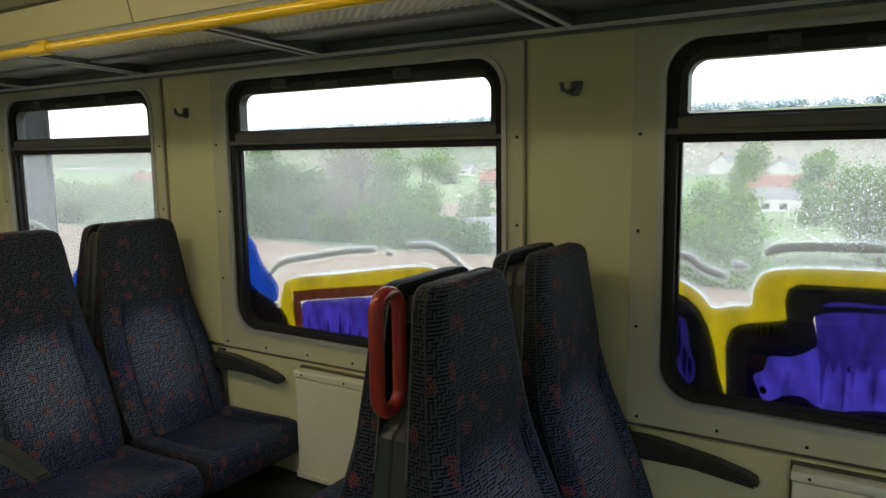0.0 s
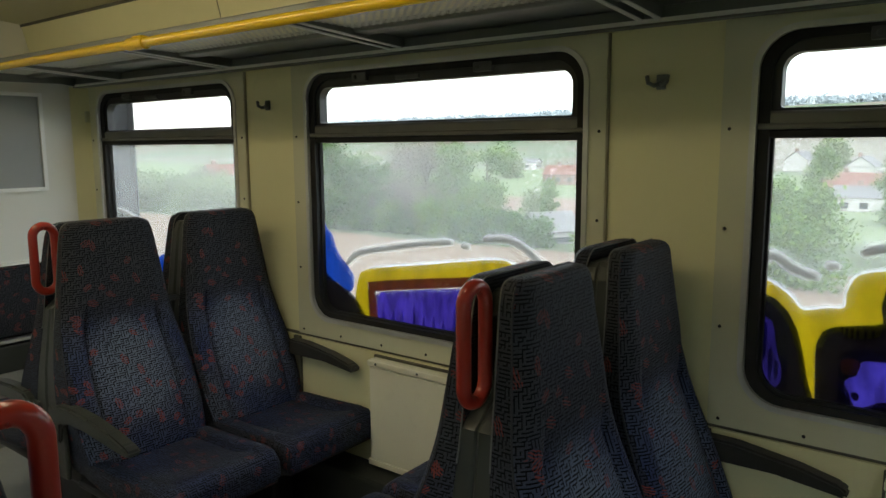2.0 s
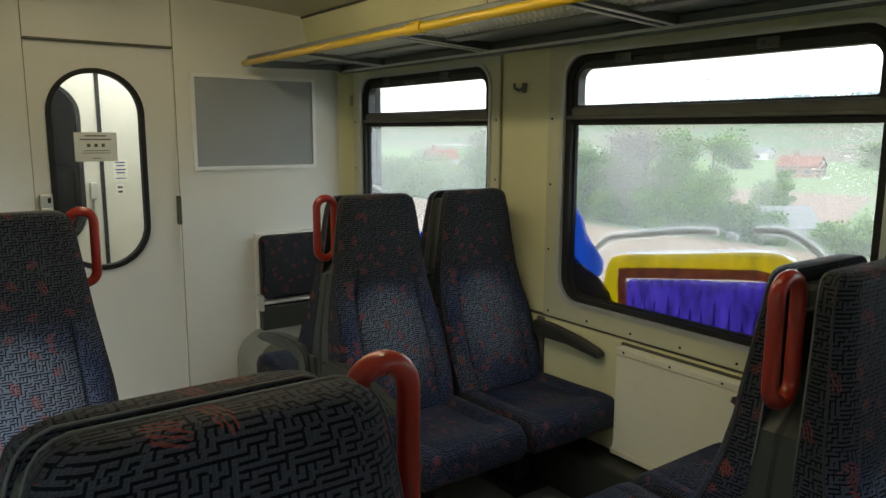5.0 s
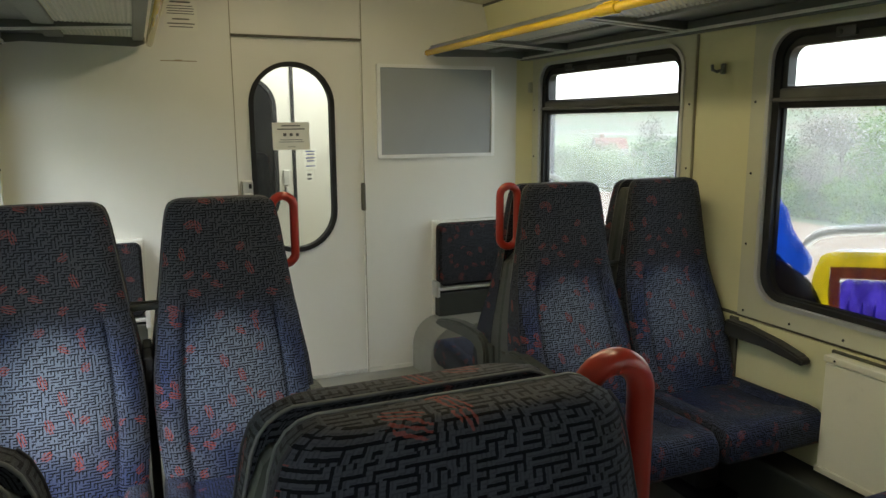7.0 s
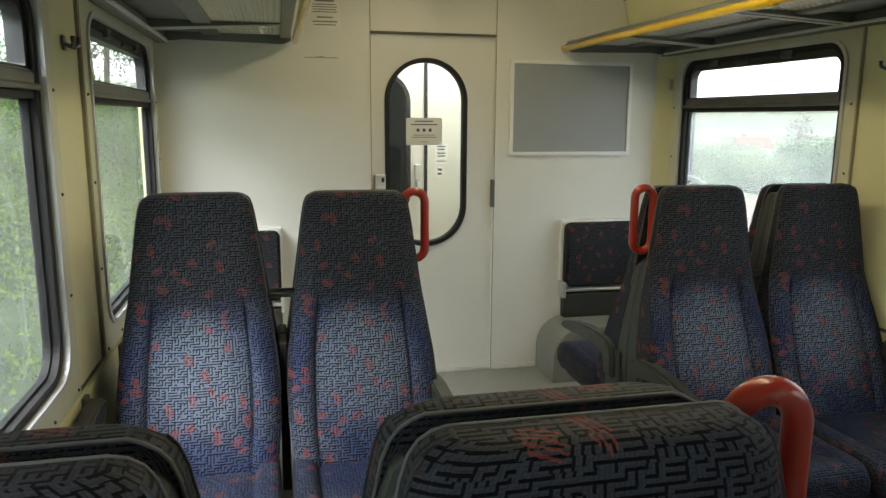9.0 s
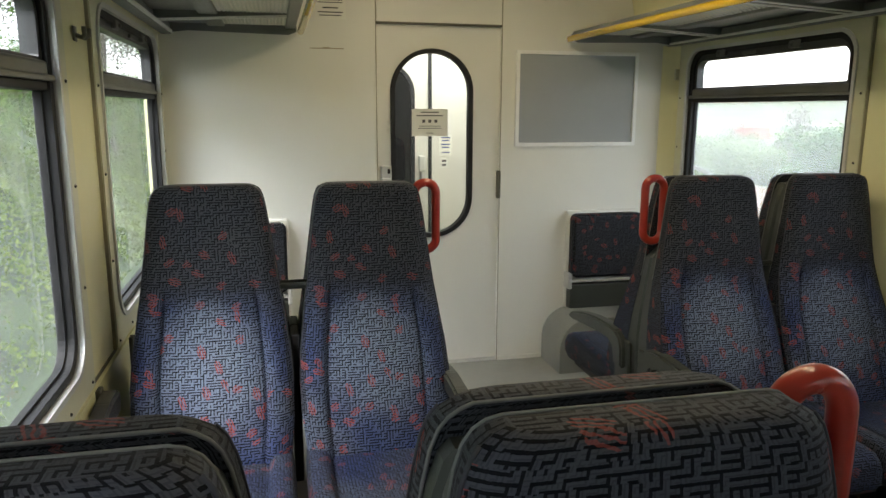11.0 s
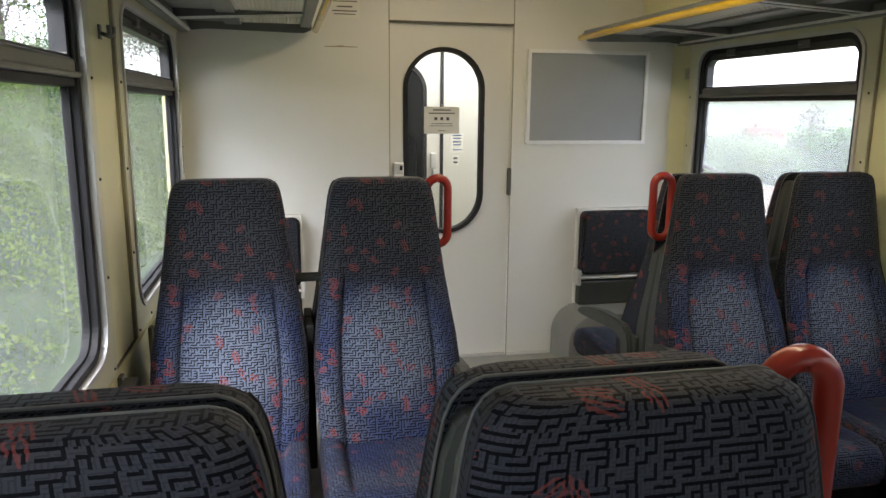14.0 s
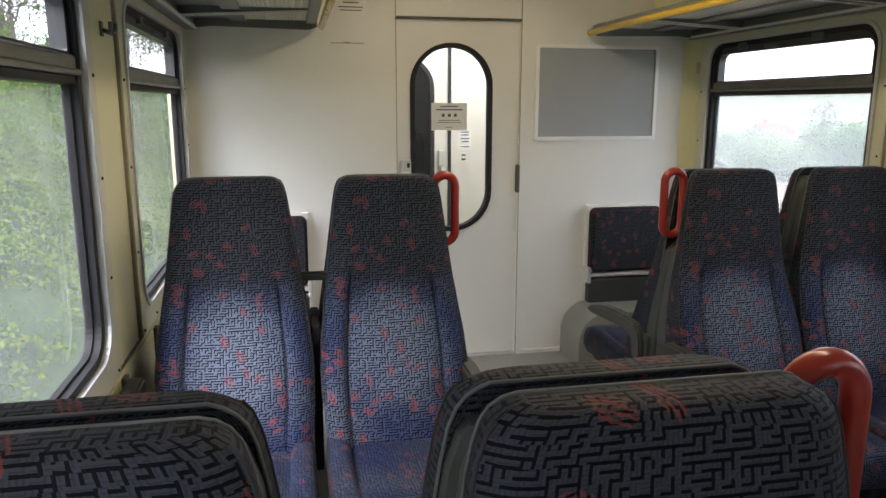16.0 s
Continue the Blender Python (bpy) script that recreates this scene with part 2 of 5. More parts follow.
    # side cloth is greyer; on cushion flanks the tone also paints in shade
    flank = k.math("GREATER_THAN", k.math("ABSOLUTE", sep.outputs[0]), 0.250)
    ground = k.mix(k.math("MULTIPLY", flank, 0.75), ground, (0.040, 0.042, 0.044))
    yarn = k.noise(900, 1, uv)
    ground = k.mix(k.math("MULTIPLY", yarn, 0.35), ground, (0.03, 0.035, 0.06))
    dark = k.mix(line, ground, (0.003, 0.0035, 0.006))
    k.join(k.mix(k.math("MULTIPLY", red, k.math("SUBTRACT", 0.84, k.math("MULTIPLY", k.math("ADD", head, cushion), 0.36))), dark, (0.29, 0.058, 0.045)), k.b.inputs["Base Color"])
    k.b.inputs["Roughness"].default_value = 0.6
    k.b.inputs["Sheen Weight"].default_value = 0.015
    k.b.inputs["Specular IOR Level"].default_value = 0.10
    k.b.inputs["Sheen Roughness"].default_value = 0.4
    k.bump(k.math("ADD", k.math("MULTIPLY", yarn, 0.5), k.math("MULTIPLY", line, -0.6)), 0.35, 0.002)
    return k.m


def pane_glass(name, haze, drops):
    """Window glass with a film, of dirt or standing in for haze, and raindrops outside where drops is not nought."""
    k = Nodes(name)
    out = k.t.nodes["Material Output"]
    at = k.coords()
    clear = k.add("BsdfTransparent")
    clear.inputs[0].default_value = (0.93, 0.96, 0.94, 1)
    film = k.add("BsdfTranslucent")
    film.inputs[0].default_value = (0.85, 0.88, 0.88, 1)
    amount = k.math("MULTIPLY", k.math("ADD", k.noise(2.5, 4, at), 0.35), haze)
    if drops:
        # the lower part of the pane has been wiped by the spray paint
        level = k.add("SeparateXYZ")
        k.join(at, level.inputs[0])
        upper = k.add("MapRange")
        upper.inputs["From Min"].default_value, upper.inputs["From Max"].default_value = 1.12, 1.3
        k.join(level.outputs[2], upper.inputs["Value"])
        for scale, size in ((170.0, 0.20), (110.0, 0.17), (70.0, 0.13)):
            v = k.add("TexVoronoi")
            v.inputs["Scale"].default_value = scale
            k.join(at, v.inputs["Vector"])
            s = k.add("SeparateXYZ")
            k.join(v.outputs["Color"], s.inputs[0])
            dot = k.math("MULTIPLY", k.math("LESS_THAN", v.outputs["Distance"], size), k.math("GREATER_THAN", s.outputs[1], 0.64))
            where = k.ramp(k.noise(3.5, 3, at), [(0.42, (0, 0, 0)), (0.60, (1, 1, 1))])
            amount = k.math("ADD", amount, k.math("MULTIPLY", k.math("MULTIPLY", k.math("MULTIPLY", dot, where), upper.outputs[0]), drops))
    first = k.add("MixShader")
    k.join(k.math("MINIMUM", amount, 0.9), first.inputs[0])
    k.join(clear.outputs[0], first.inputs[1]), k.join(film.outputs[0], first.inputs[2])
    shine = k.add("BsdfGlossy")
    shine.inputs["Roughness"].default_value = 0.03
    edge_on = k.add("LayerWeight")
    edge_on.inputs[0].default_value = 0.5
    fres = k.math("ADD", k.math("MULTIPLY", k.math("POWER", edge_on.outputs["Facing"], 5.0), 0.5), 0.02)
    second = k.add("MixShader")
    k.join(fres, second.inputs[0])
    k.join(first.outputs[0], second.inputs[1]), k.join(shine.outputs[0], second.inputs[2])
    k.join(second.outputs[0], out.inputs[0])
    return k.m


def spray(name, colour, through=0.6, streak=0.25):
    """Spray paint on the outside of the glass, through which daylight glows."""
    k = Nodes(name)
    out = k.t.nodes["Material Output"]
    at = k.coords()
    smap = k.add("Mapping")
    smap.inputs["Scale"].default_value = (1, 1, 0.4)
    k.join(at, smap.inputs[0])
    cloud = k.ramp(k.noise(22, 5, smap.outputs[0], 0.6), [(0.3, tuple(c * (1 - streak) for c in colour)), (0.7, tuple(min(1, c * (1 + streak)) for c in colour))])
    a, b, m = k.add("BsdfTranslucent"), k.add("BsdfDiffuse"), k.add("MixShader")
    k.join(cloud, a.inputs[0]), k.join(cloud, b.inputs[0])
    m.inputs[0].default_value = 1 - through
    k.join(a.outputs[0], m.inputs[1]), k.join(b.outputs[0], m.inputs[2])
    k.join(m.outputs[0], out.inputs[0])
    return k.m


def mist(name, colour, dense):
    """Thin overspray at the edge of a stroke."""
    k = Nodes(name)
    out = k.t.nodes["Material Output"]
    a, b, m = k.add("BsdfTransparent"), k.add("BsdfTranslucent"), k.add("MixShader")
    b.inputs[0].default_value = (*colour, 1)
    across = k.add("SeparateXYZ")
    k.join(k.add("UVMap").outputs[0], across.inputs[0])
    soft = k.math("POWER", across.outputs[0], 1.6)
    k.join(k.math("MULTIPLY", k.math("MULTIPLY", k.math("ADD", k.noise(60, 2, k.coords()), 0.5), soft), dense), m.inputs[0])
    k.join(a.outputs[0], m.inputs[1]), k.join(b.outputs[0], m.inputs[2])
    k.join(m.outputs[0], out.inputs[0])
    return k.m


def leafy(name, dark, light, through=0.35):
    k = Nodes(name)
    out = k.t.nodes["Material Output"]
    geo = k.add("NewGeometry")
    col = k.ramp(geo.outputs["Random Per Island"], [(0.0, dark), (1.0, light)])
    col = k.mix(k.math("MULTIPLY", k.noise(0.6, 3, k.coords()), 0.5), col, dark)
    a, b, m = k.add("BsdfTranslucent"), k.add("BsdfDiffuse"), k.add("MixShader")
    k.join(col, a.inputs[0]), k.join(col, b.inputs[0])
    m.inputs[0].default_value = 1 - through
    k.join(a.outputs[0], m.inputs[1]), k.join(b.outputs[0], m.inputs[2])
    k.join(m.outputs[0], out.inputs[0])
    return k.m


def perforated(name):
    """Grey sheet metal with rows of slots."""
    k = Nodes(name)
    out = k.t.nodes["Material Output"]
    at = k.coords()
    sep = k.add("SeparateXYZ")
    k.join(at, sep.inputs[0])
    u, v = k.math("DIVIDE", sep.outputs[1], 0.030), k.math("DIVIDE", sep.outputs[0], 0.016)
    odd = k.math("MULTIPLY", k.math("MODULO", k.math("FLOOR", v), 2.0), 0.5)
    fu, fv = k.math("FRACT", k.math("ADD", u, odd)), k.math("FRACT", v)
    hole = k.math("MULTIPLY", k.math("LESS_THAN", fu, 0.70), k.math("LESS_THAN", fv, 0.56))
    k.b.inputs["Base Color"].default_value = (0.50, 0.52, 0.46, 1)
    k.b.inputs["Metallic"].default_value, k.b.inputs["Roughness"].default_value = 0.1, 0.42
    m, gap = k.add("MixShader"), k.add("BsdfTransparent")
    k.join(hole, m.inputs[0])
    k.join(k.b.outputs[0], m.inputs[1]), k.join(gap.outputs[0], m.inputs[2])
    k.join(m.outputs[0], out.inputs[0])
    return k.m


def soil():
    """The land: gravel by the track, a ploughed field, meadow, and a steep grassy bank on one side."""
    k = Nodes("land")
    pos = k.add("NewGeometry").outputs["Position"]
    sep = k.add("SeparateXYZ")
    k.join(pos, sep.inputs[0])
    wob = k.math("MULTIPLY", k.math("SUBTRACT", k.noise(0.12, 3, pos), 0.5), 10.0)
    x = k.math("ADD", sep.outputs[0], wob)
    grass = k.ramp(k.noise(0.5, 6, pos, 0.65), [(0.3, (0.02, 0.04, 0.008)), (0.7, (0.05, 0.075, 0.02))])
    far = k.ramp(k.noise(0.022, 4, pos), [(0.40, (0.055, 0.085, 0.04)), (0.47, (0.075, 0.095, 0.05)), (0.53, (0.115, 0.09, 0.07)), (0.60, (0.06, 0.09, 0.045)), (0.70, (0.09, 0.105, 0.06))])
    earth = k.ramp(k.noise(0.9, 4, pos, 0.6), [(0.3, (0.10, 0.064, 0.04)), (0.7, (0.14, 0.095, 0.062))])
    stones = k.ramp(k.noise(14, 3, pos), [(0.3, (0.10, 0.09, 0.08)), (0.7, (0.28, 0.26, 0.23))])
    c = k.mix(k.math("GREATER_THAN", x, 45.0), grass, far)
    east, north = k.math("ADD", sep.outputs[0], k.math("MULTIPLY", wob, 0.25)), sep.outputs[1]

    def band(value, low, high):
        return k.math("MULTIPLY", k.math("GREATER_THAN", value, low), k.math("LESS_THAN", value, high))

    meadow = k.ramp(k.noise(0.8, 5, pos, 0.6), [(0.3, (0.085, 0.12, 0.05)), (0.7, (0.125, 0.165, 0.08))])
    tilled = k.ramp(k.noise(1.1, 5, pos, 0.65), [(0.3, (0.125, 0.082, 0.062)), (0.7, (0.18, 0.122, 0.095))])
    fallow = k.ramp(k.noise(0.06, 5, pos, 0.65), [(0.35, (0.13, 0.118, 0.10)), (0.65, (0.16, 0.155, 0.12))])
    c = k.mix(band(east, 45.0, 150.0), c, meadow)
    slant = k.math("DIVIDE", north, k.math("MAXIMUM", sep.outputs[0], 1.0))
    c = k.mix(k.math("MULTIPLY", band(east, 46.0, 98.0), band(slant, 0.38, 0.66)), c, tilled)
    c = k.mix(k.math("MULTIPLY", band(east, 156.0, 290.0), band(slant, -0.1, 0.26)), c, fallow)
    # a pale lane across the slope
    c = k.mix(k.math("MULTIPLY", band(sep.outputs[0], 167.0, 170.0), k.math("GREATER_THAN", slant, 0.55)), c, (0.36, 0.36, 0.34))
    field = k.math("MULTIPLY", k.math("GREATER_THAN", x, 5.0), k.math("LESS_THAN", x, 27.0))
    c = k.mix(field, c, earth)
    bed = k.math("LESS_THAN", k.math("ABSOLUTE", sep.outputs[0]), 2.6)
    c = k.mix(bed, c, stones)
    k.join(c, k.b.inputs["Base Color"])
    k.b.inputs["Roughness"].default_value = 0.95
    k.bump(k.noise(2, 3, pos), 0.25, 0.1)
    return k.m


M_CREAM = paint("cream_laminate", (0.75, 0.715, 0.43), 0.42, vary=0.05, scale=1.5, grain=0.03, stain=(0.52, 0.47, 0.33))
M_WHITE = paint("end_wall_laminate", (0.77, 0.76, 0.70), 0.40, vary=0.05, scale=1.2, grain=0.03, stain=(0.60, 0.56, 0.45))
M_FRAME = paint("window_panel_lacquer", (0.62, 0.61, 0.44), 0.35, vary=0.06, scale=2.0, grain=0.02)
M_HEATER = paint("heater_cream_enamel", (0.82, 0.79, 0.62), 0.4, vary=0.05, scale=3, grain=0.02, stain=(0.5, 0.46, 0.33))
M_TRIM = paint("brushed_aluminium", (0.62, 0.62, 0.59), 0.35, 0.4, vary=0.08, scale=9.0)
M_SEAM = paint("seam_shadow_gap", (0.10, 0.095, 0.07), 0.6, vary=0.2)
M_RUBBER = paint("black_rubber", (0.026, 0.026, 0.027), 0.55, vary=0.25, scale=12)
M_RUBBER.node_tree.nodes["Principled BSDF"].inputs["Specular IOR Level"].default_value = 0.2
M_DIVIDER = paint("dark_anodised_aluminium", (0.20, 0.195, 0.175), 0.38, 0.5, vary=0.15, scale=10)
M_GREY = paint("rack_grey_enamel", (0.165, 0.172, 0.16), 0.40, 0.2, vary=0.12, scale=5)
M_CASING = paint("casing_grey_enamel", (0.24, 0.24, 0.21), 0.42, vary=0.1, scale=5)
M_VENT = paint("vent_frame_plastic", (0.042, 0.042, 0.042), 0.42, vary=0.15, scale=12)
M_CATCH = paint("catch_plastic", (0.10, 0.10, 0.098), 0.45, vary=0.15, scale=12)
M_JOINT = paint("panel_joint_filler", (0.34, 0.31, 0.22), 0.6, vary=0.2, scale=9)
# near-white base colour paints in the window light reflected by the steel
M_STRIP = paint("gleam_pale_steel", (0.80, 0.80, 0.76), 0.35, 0.1, vary=0.1)
M_ALU = paint("white_aluminium", (0.86, 0.86, 0.84), 0.3, 0.05, vary=0.05)
M_YELLOW = paint("yellow_enamel", (0.82, 0.53, 0.012), 0.26, vary=0.03, scale=4, grain=0.0, coat=0.4)
M_RED = paint("red_enamel", (0.32, 0.026, 0.014), 0.3, vary=0.04, scale=5, grain=0.0, coat=0.3)
M_SHELL = paint("grey_green_plastic", (0.034, 0.038, 0.032), 0.45, vary=0.15, scale=9)
M_ARMREST = paint("black_armrest_plastic", (0.035, 0.035, 0.033), 0.40, vary=0.2, scale=14)
M_DARK = paint("dark_steel", (0.03, 0.03, 0.031), 0.5, 0.3, vary=0.2, scale=10)
M_FLOOR = paint("grey_rubber_floor", (0.27, 0.27, 0.245), 0.55, vary=0.12, scale=4, grain=0.15, stain=(0.16, 0.155, 0.14))
M_CEILING = paint("ceiling_laminate", (0.58, 0.55, 0.40), 0.5, vary=0.05, scale=1.0, grain=0.02)
M_BOARD = paint("grey_notice_board", (0.34, 0.36, 0.37), 0.55, vary=0.05, scale=2.5, grain=0.05)
M_PAPER = paint("printed_paper", (0.80, 0.79, 0.72), 0.6, vary=0.04, scale=8)
M_INK = paint("dark_ink", (0.10, 0.10, 0.10), 0.7, vary=0.1)
M_CRACK = paint("torn_laminate_edge", (0.36, 0.29, 0.19), 0.8, vary=0.2, scale=30)
M_VESTIBULE = paint("vestibule_white", (0.70, 0.68, 0.61), 0.4, vary=0.04, scale=2)
M_FABRIC = fabric("moquette")
M_PIPING = paint("dark_piping", (0.03, 0.032, 0.04), 0.8, vary=0.2, scale=40)
M_WELT = paint("grey_welt", (0.13, 0.135, 0.13), 0.7, vary=0.2, scale=40)
M_PERF = perforated("perforated_rack_sheet")
M_GLASS_RIGHT = pane_glass("rain_streaked_glass", 0.145, 0.9)
# this pane's dense film stands in for haze in the air outside
M_GLASS_HAZED = pane_glass("hazed_glass", 0.19, 0.0)
M_GLASS_VENT = pane_glass("vent_glass", 0.006, 0.05)
M_GLASS_LEFT = pane_glass("dirty_glass", 0.05, 0.0)
M_GLASS_DOOR = pane_glass("door_glass", 0.02, 0.0)
M_SP_YELLOW = spray("yellow_spray_paint", (0.42, 0.30, 0.004), 0.7)
M_SP_PURPLE = spray("purple_spray_paint", (0.036, 0.020, 0.23), 0.75, 0.7)
M_SP_VIOLET = spray("light_violet_spray_paint", (0.10, 0.07, 0.42), 0.7, 0.2)
M_SP_DEEP = spray("deep_violet_spray_paint", (0.022, 0.012, 0.15), 0.75, 0.7)
M_SP_DUSK = spray("dusky_purple_spray_paint", (0.012, 0.007, 0.075), 0.75, 0.6)
M_SP_BRIGHT = spray("bright_purple_spray_paint", (0.042, 0.028, 0.28), 0.75, 0.6)
M_SP_BLACK = spray("black_spray_paint", (0.006, 0.004, 0.005), 0.3)
M_SP_OLIVE = spray("olive_overlap_paint", (0.055, 0.055, 0.003), 0.6, 0.5)
M_SP_MAROON = spray("maroon_spray_paint", (0.085, 0.018, 0.006), 0.6, 0.6)
M_SP_BLUE = spray("blue_spray_paint", (0.008, 0.045, 0.34), 0.7)
M_SP_GREY = spray("grey_marker_paint", (0.30, 0.29, 0.27), 0.5, 0.1)
M_MIST = mist("white_overspray", (0.92, 0.92, 0.90), 0.75)
lit = Nodes("lamp_diffuser")
lit.b.inputs["Emission Color"].default_value, lit.b.inputs["Emission Strength"].default_value = (1.0, 0.85, 0.54, 1), LAMP_GLOW
M_LIT = lit.m
M_LAND = soil()
M_LEAF_DARK = leafy("dark_leaves", (0.022, 0.06, 0.012), (0.12, 0.22, 0.045))
M_LEAF_FRESH = leafy("fresh_leaves", (0.05, 0.11, 0.02), (0.21, 0.32, 0.075))
# the haze of distance is put into this pale leaf colour
M_LEAF_HAZED = leafy("haze_paled_leaves", (0.18, 0.23, 0.13), (0.28, 0.33, 0.20))
M_TWIG = leafy("bare_twigs", (0.14, 0.13, 0.11), (0.22, 0.205, 0.18), 0.1)
# blue-grey air haze is painted into the crest woods' own colour
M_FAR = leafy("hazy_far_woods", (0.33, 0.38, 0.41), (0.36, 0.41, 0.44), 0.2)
M_GRASS = leafy("tall_grass", (0.07, 0.11, 0.02), (0.16, 0.20, 0.055))
M_WEEDS = leafy("bank_weeds", (0.07, 0.12, 0.02), (0.26, 0.33, 0.08))
M_BARK = paint("bark", (0.13, 0.11, 0.09), 0.9, vary=0.3, scale=8, grain=0.4)
M_PLASTER = paint("white_plaster", (0.38, 0.375, 0.36), 0.8, vary=0.06, scale=1)
M_BRICK = paint("pink_plaster", (0.21, 0.145, 0.12), 0.8, vary=0.1, scale=1)
M_ROOF = paint("red_tile_roof", (0.15, 0.068, 0.05), 0.8, vary=0.2, scale=2)
M_SLATE = paint("grey_sheet_roof", (0.12, 0.12, 0.125), 0.6, vary=0.15, scale=2)
M_HOUSE_GLASS = paint("dark_window_glass", (0.04, 0.045, 0.05), 0.15, vary=0.1)
M_CONCRETE = paint("weathered_concrete", (0.30, 0.30, 0.29), 0.85, vary=0.18, scale=3, grain=0.3)
M_MAST = paint("weathered_dark_steel", (0.03, 0.031, 0.033), 0.8, 0.0, vary=0.2, scale=5)
M_MAST.node_tree.nodes["Principled BSDF"].inputs["Specular IOR Level"].default_value = 0.05

# ---- the car's shell ----
XR, XL = 1.435, -1.31  # inner faces of the side walls
Y_BACK = -6.90  # the far end behind the viewer
BAYS = [(-0.085, -1.43), (-1.745, -3.14), (-3.475, -4.87), (-5.205, -6.60)]  # window panels, by bay
CEIL_Z = [(1.162, 2.092), (0.86, 2.118), (0.45, 2.142), (0.06, 2.150)]  # the ceiling's arch, from cove to middle


def side_point(side, x):
    """The x of a place that lies x from the middle, mirrored for the other side."""
    return x if side > 0 else XL + XR - x


def wall_side(side, name):
    """A side wall: lower wall, window panels, pillars, upper wall, each a real panel."""
    s = 1 if side > 0 else -1
    face = XR if side > 0 else XL
    wall = thing(name, "cream laminate side wall of a railway carriage", "wall", kind="structure")
    out = face + s * 0.085
    part("lower_panel", boxes((face, out, Y_BACK, 0.0, 0.0, 0.655)), M_CREAM, wall, smooth=False)
    part("joint_strip", boxes((face + s * 0.012, out, Y_BACK, 0.0, 0.655, 0.668)), M_SEAM, wall)
    part("upper_panel", boxes((face + s * 0.002, out, Y_BACK, 0.0, 1.785, 2.16)), M_CREAM, wall)
    edges = [0.0] + [v for bay in BAYS for v in bay] + [Y_BACK]
    for y1, y0 in zip(edges[0::2], edges[1::2]):
        part("pillar_panel", boxes((face + s * 0.014, out, y0, y1, 0.668, 1.785)), M_CREAM, wall)
    for y1, y0 in BAYS:
        bm = bmesh.new()
        hole = round_rect(y0 + 0.066, y1 - 0.085, 0.748, 1.752, 0.105, 8)
        rim = round_rect(y0, y1, 0.668, 1.785, 0.004, 8)
        plate(bm, "x", rim, face, face + s * 0.052, hole)
        part("window_panel", bm, M_FRAME, wall)
        part("panel_gap", boxes((face + s * 0.004, out, y0 - 0.005, y0, 0.668, 1.785)), M_JOINT, wall)
        bm = bmesh.new()
        plate(bm, "x", round_rect(y0 + 0.056, y1 - 0.075, 0.738, 1.762, 0.115, 8), face - s * 0.007, face + s * 0.014,
              round_rect(y0 + 0.072, y1 - 0.091, 0.754, 1.746, 0.099, 8))
        part("bright_trim", bm, M_TRIM, wall, "thin aluminium trim round the window")
        bm = bmesh.new()
        for z in (1.50, 1.23, 0.955):
            for y in (y0 + 0.022, y1 - 0.022):
                bmesh.ops.create_icosphere(bm, subdivisions=1, radius=0.0055, matrix=Matrix.Translation((face, y, z)))
        for i in range(7):
            bmesh.ops.create_icosphere(bm, subdivisions=1, radius=0.0055, matrix=Matrix.Translation((face, y0 + 0.03 + i * (y1 - y0 - 0.06) / 6, 0.688)))
        tagged(part("screw_row", bm, M_DARK, wall), kind="stuff")
    return wall


wall_right = wall_side(1, "wall_right")
wall_left = wall_side(-1, "wall_left")


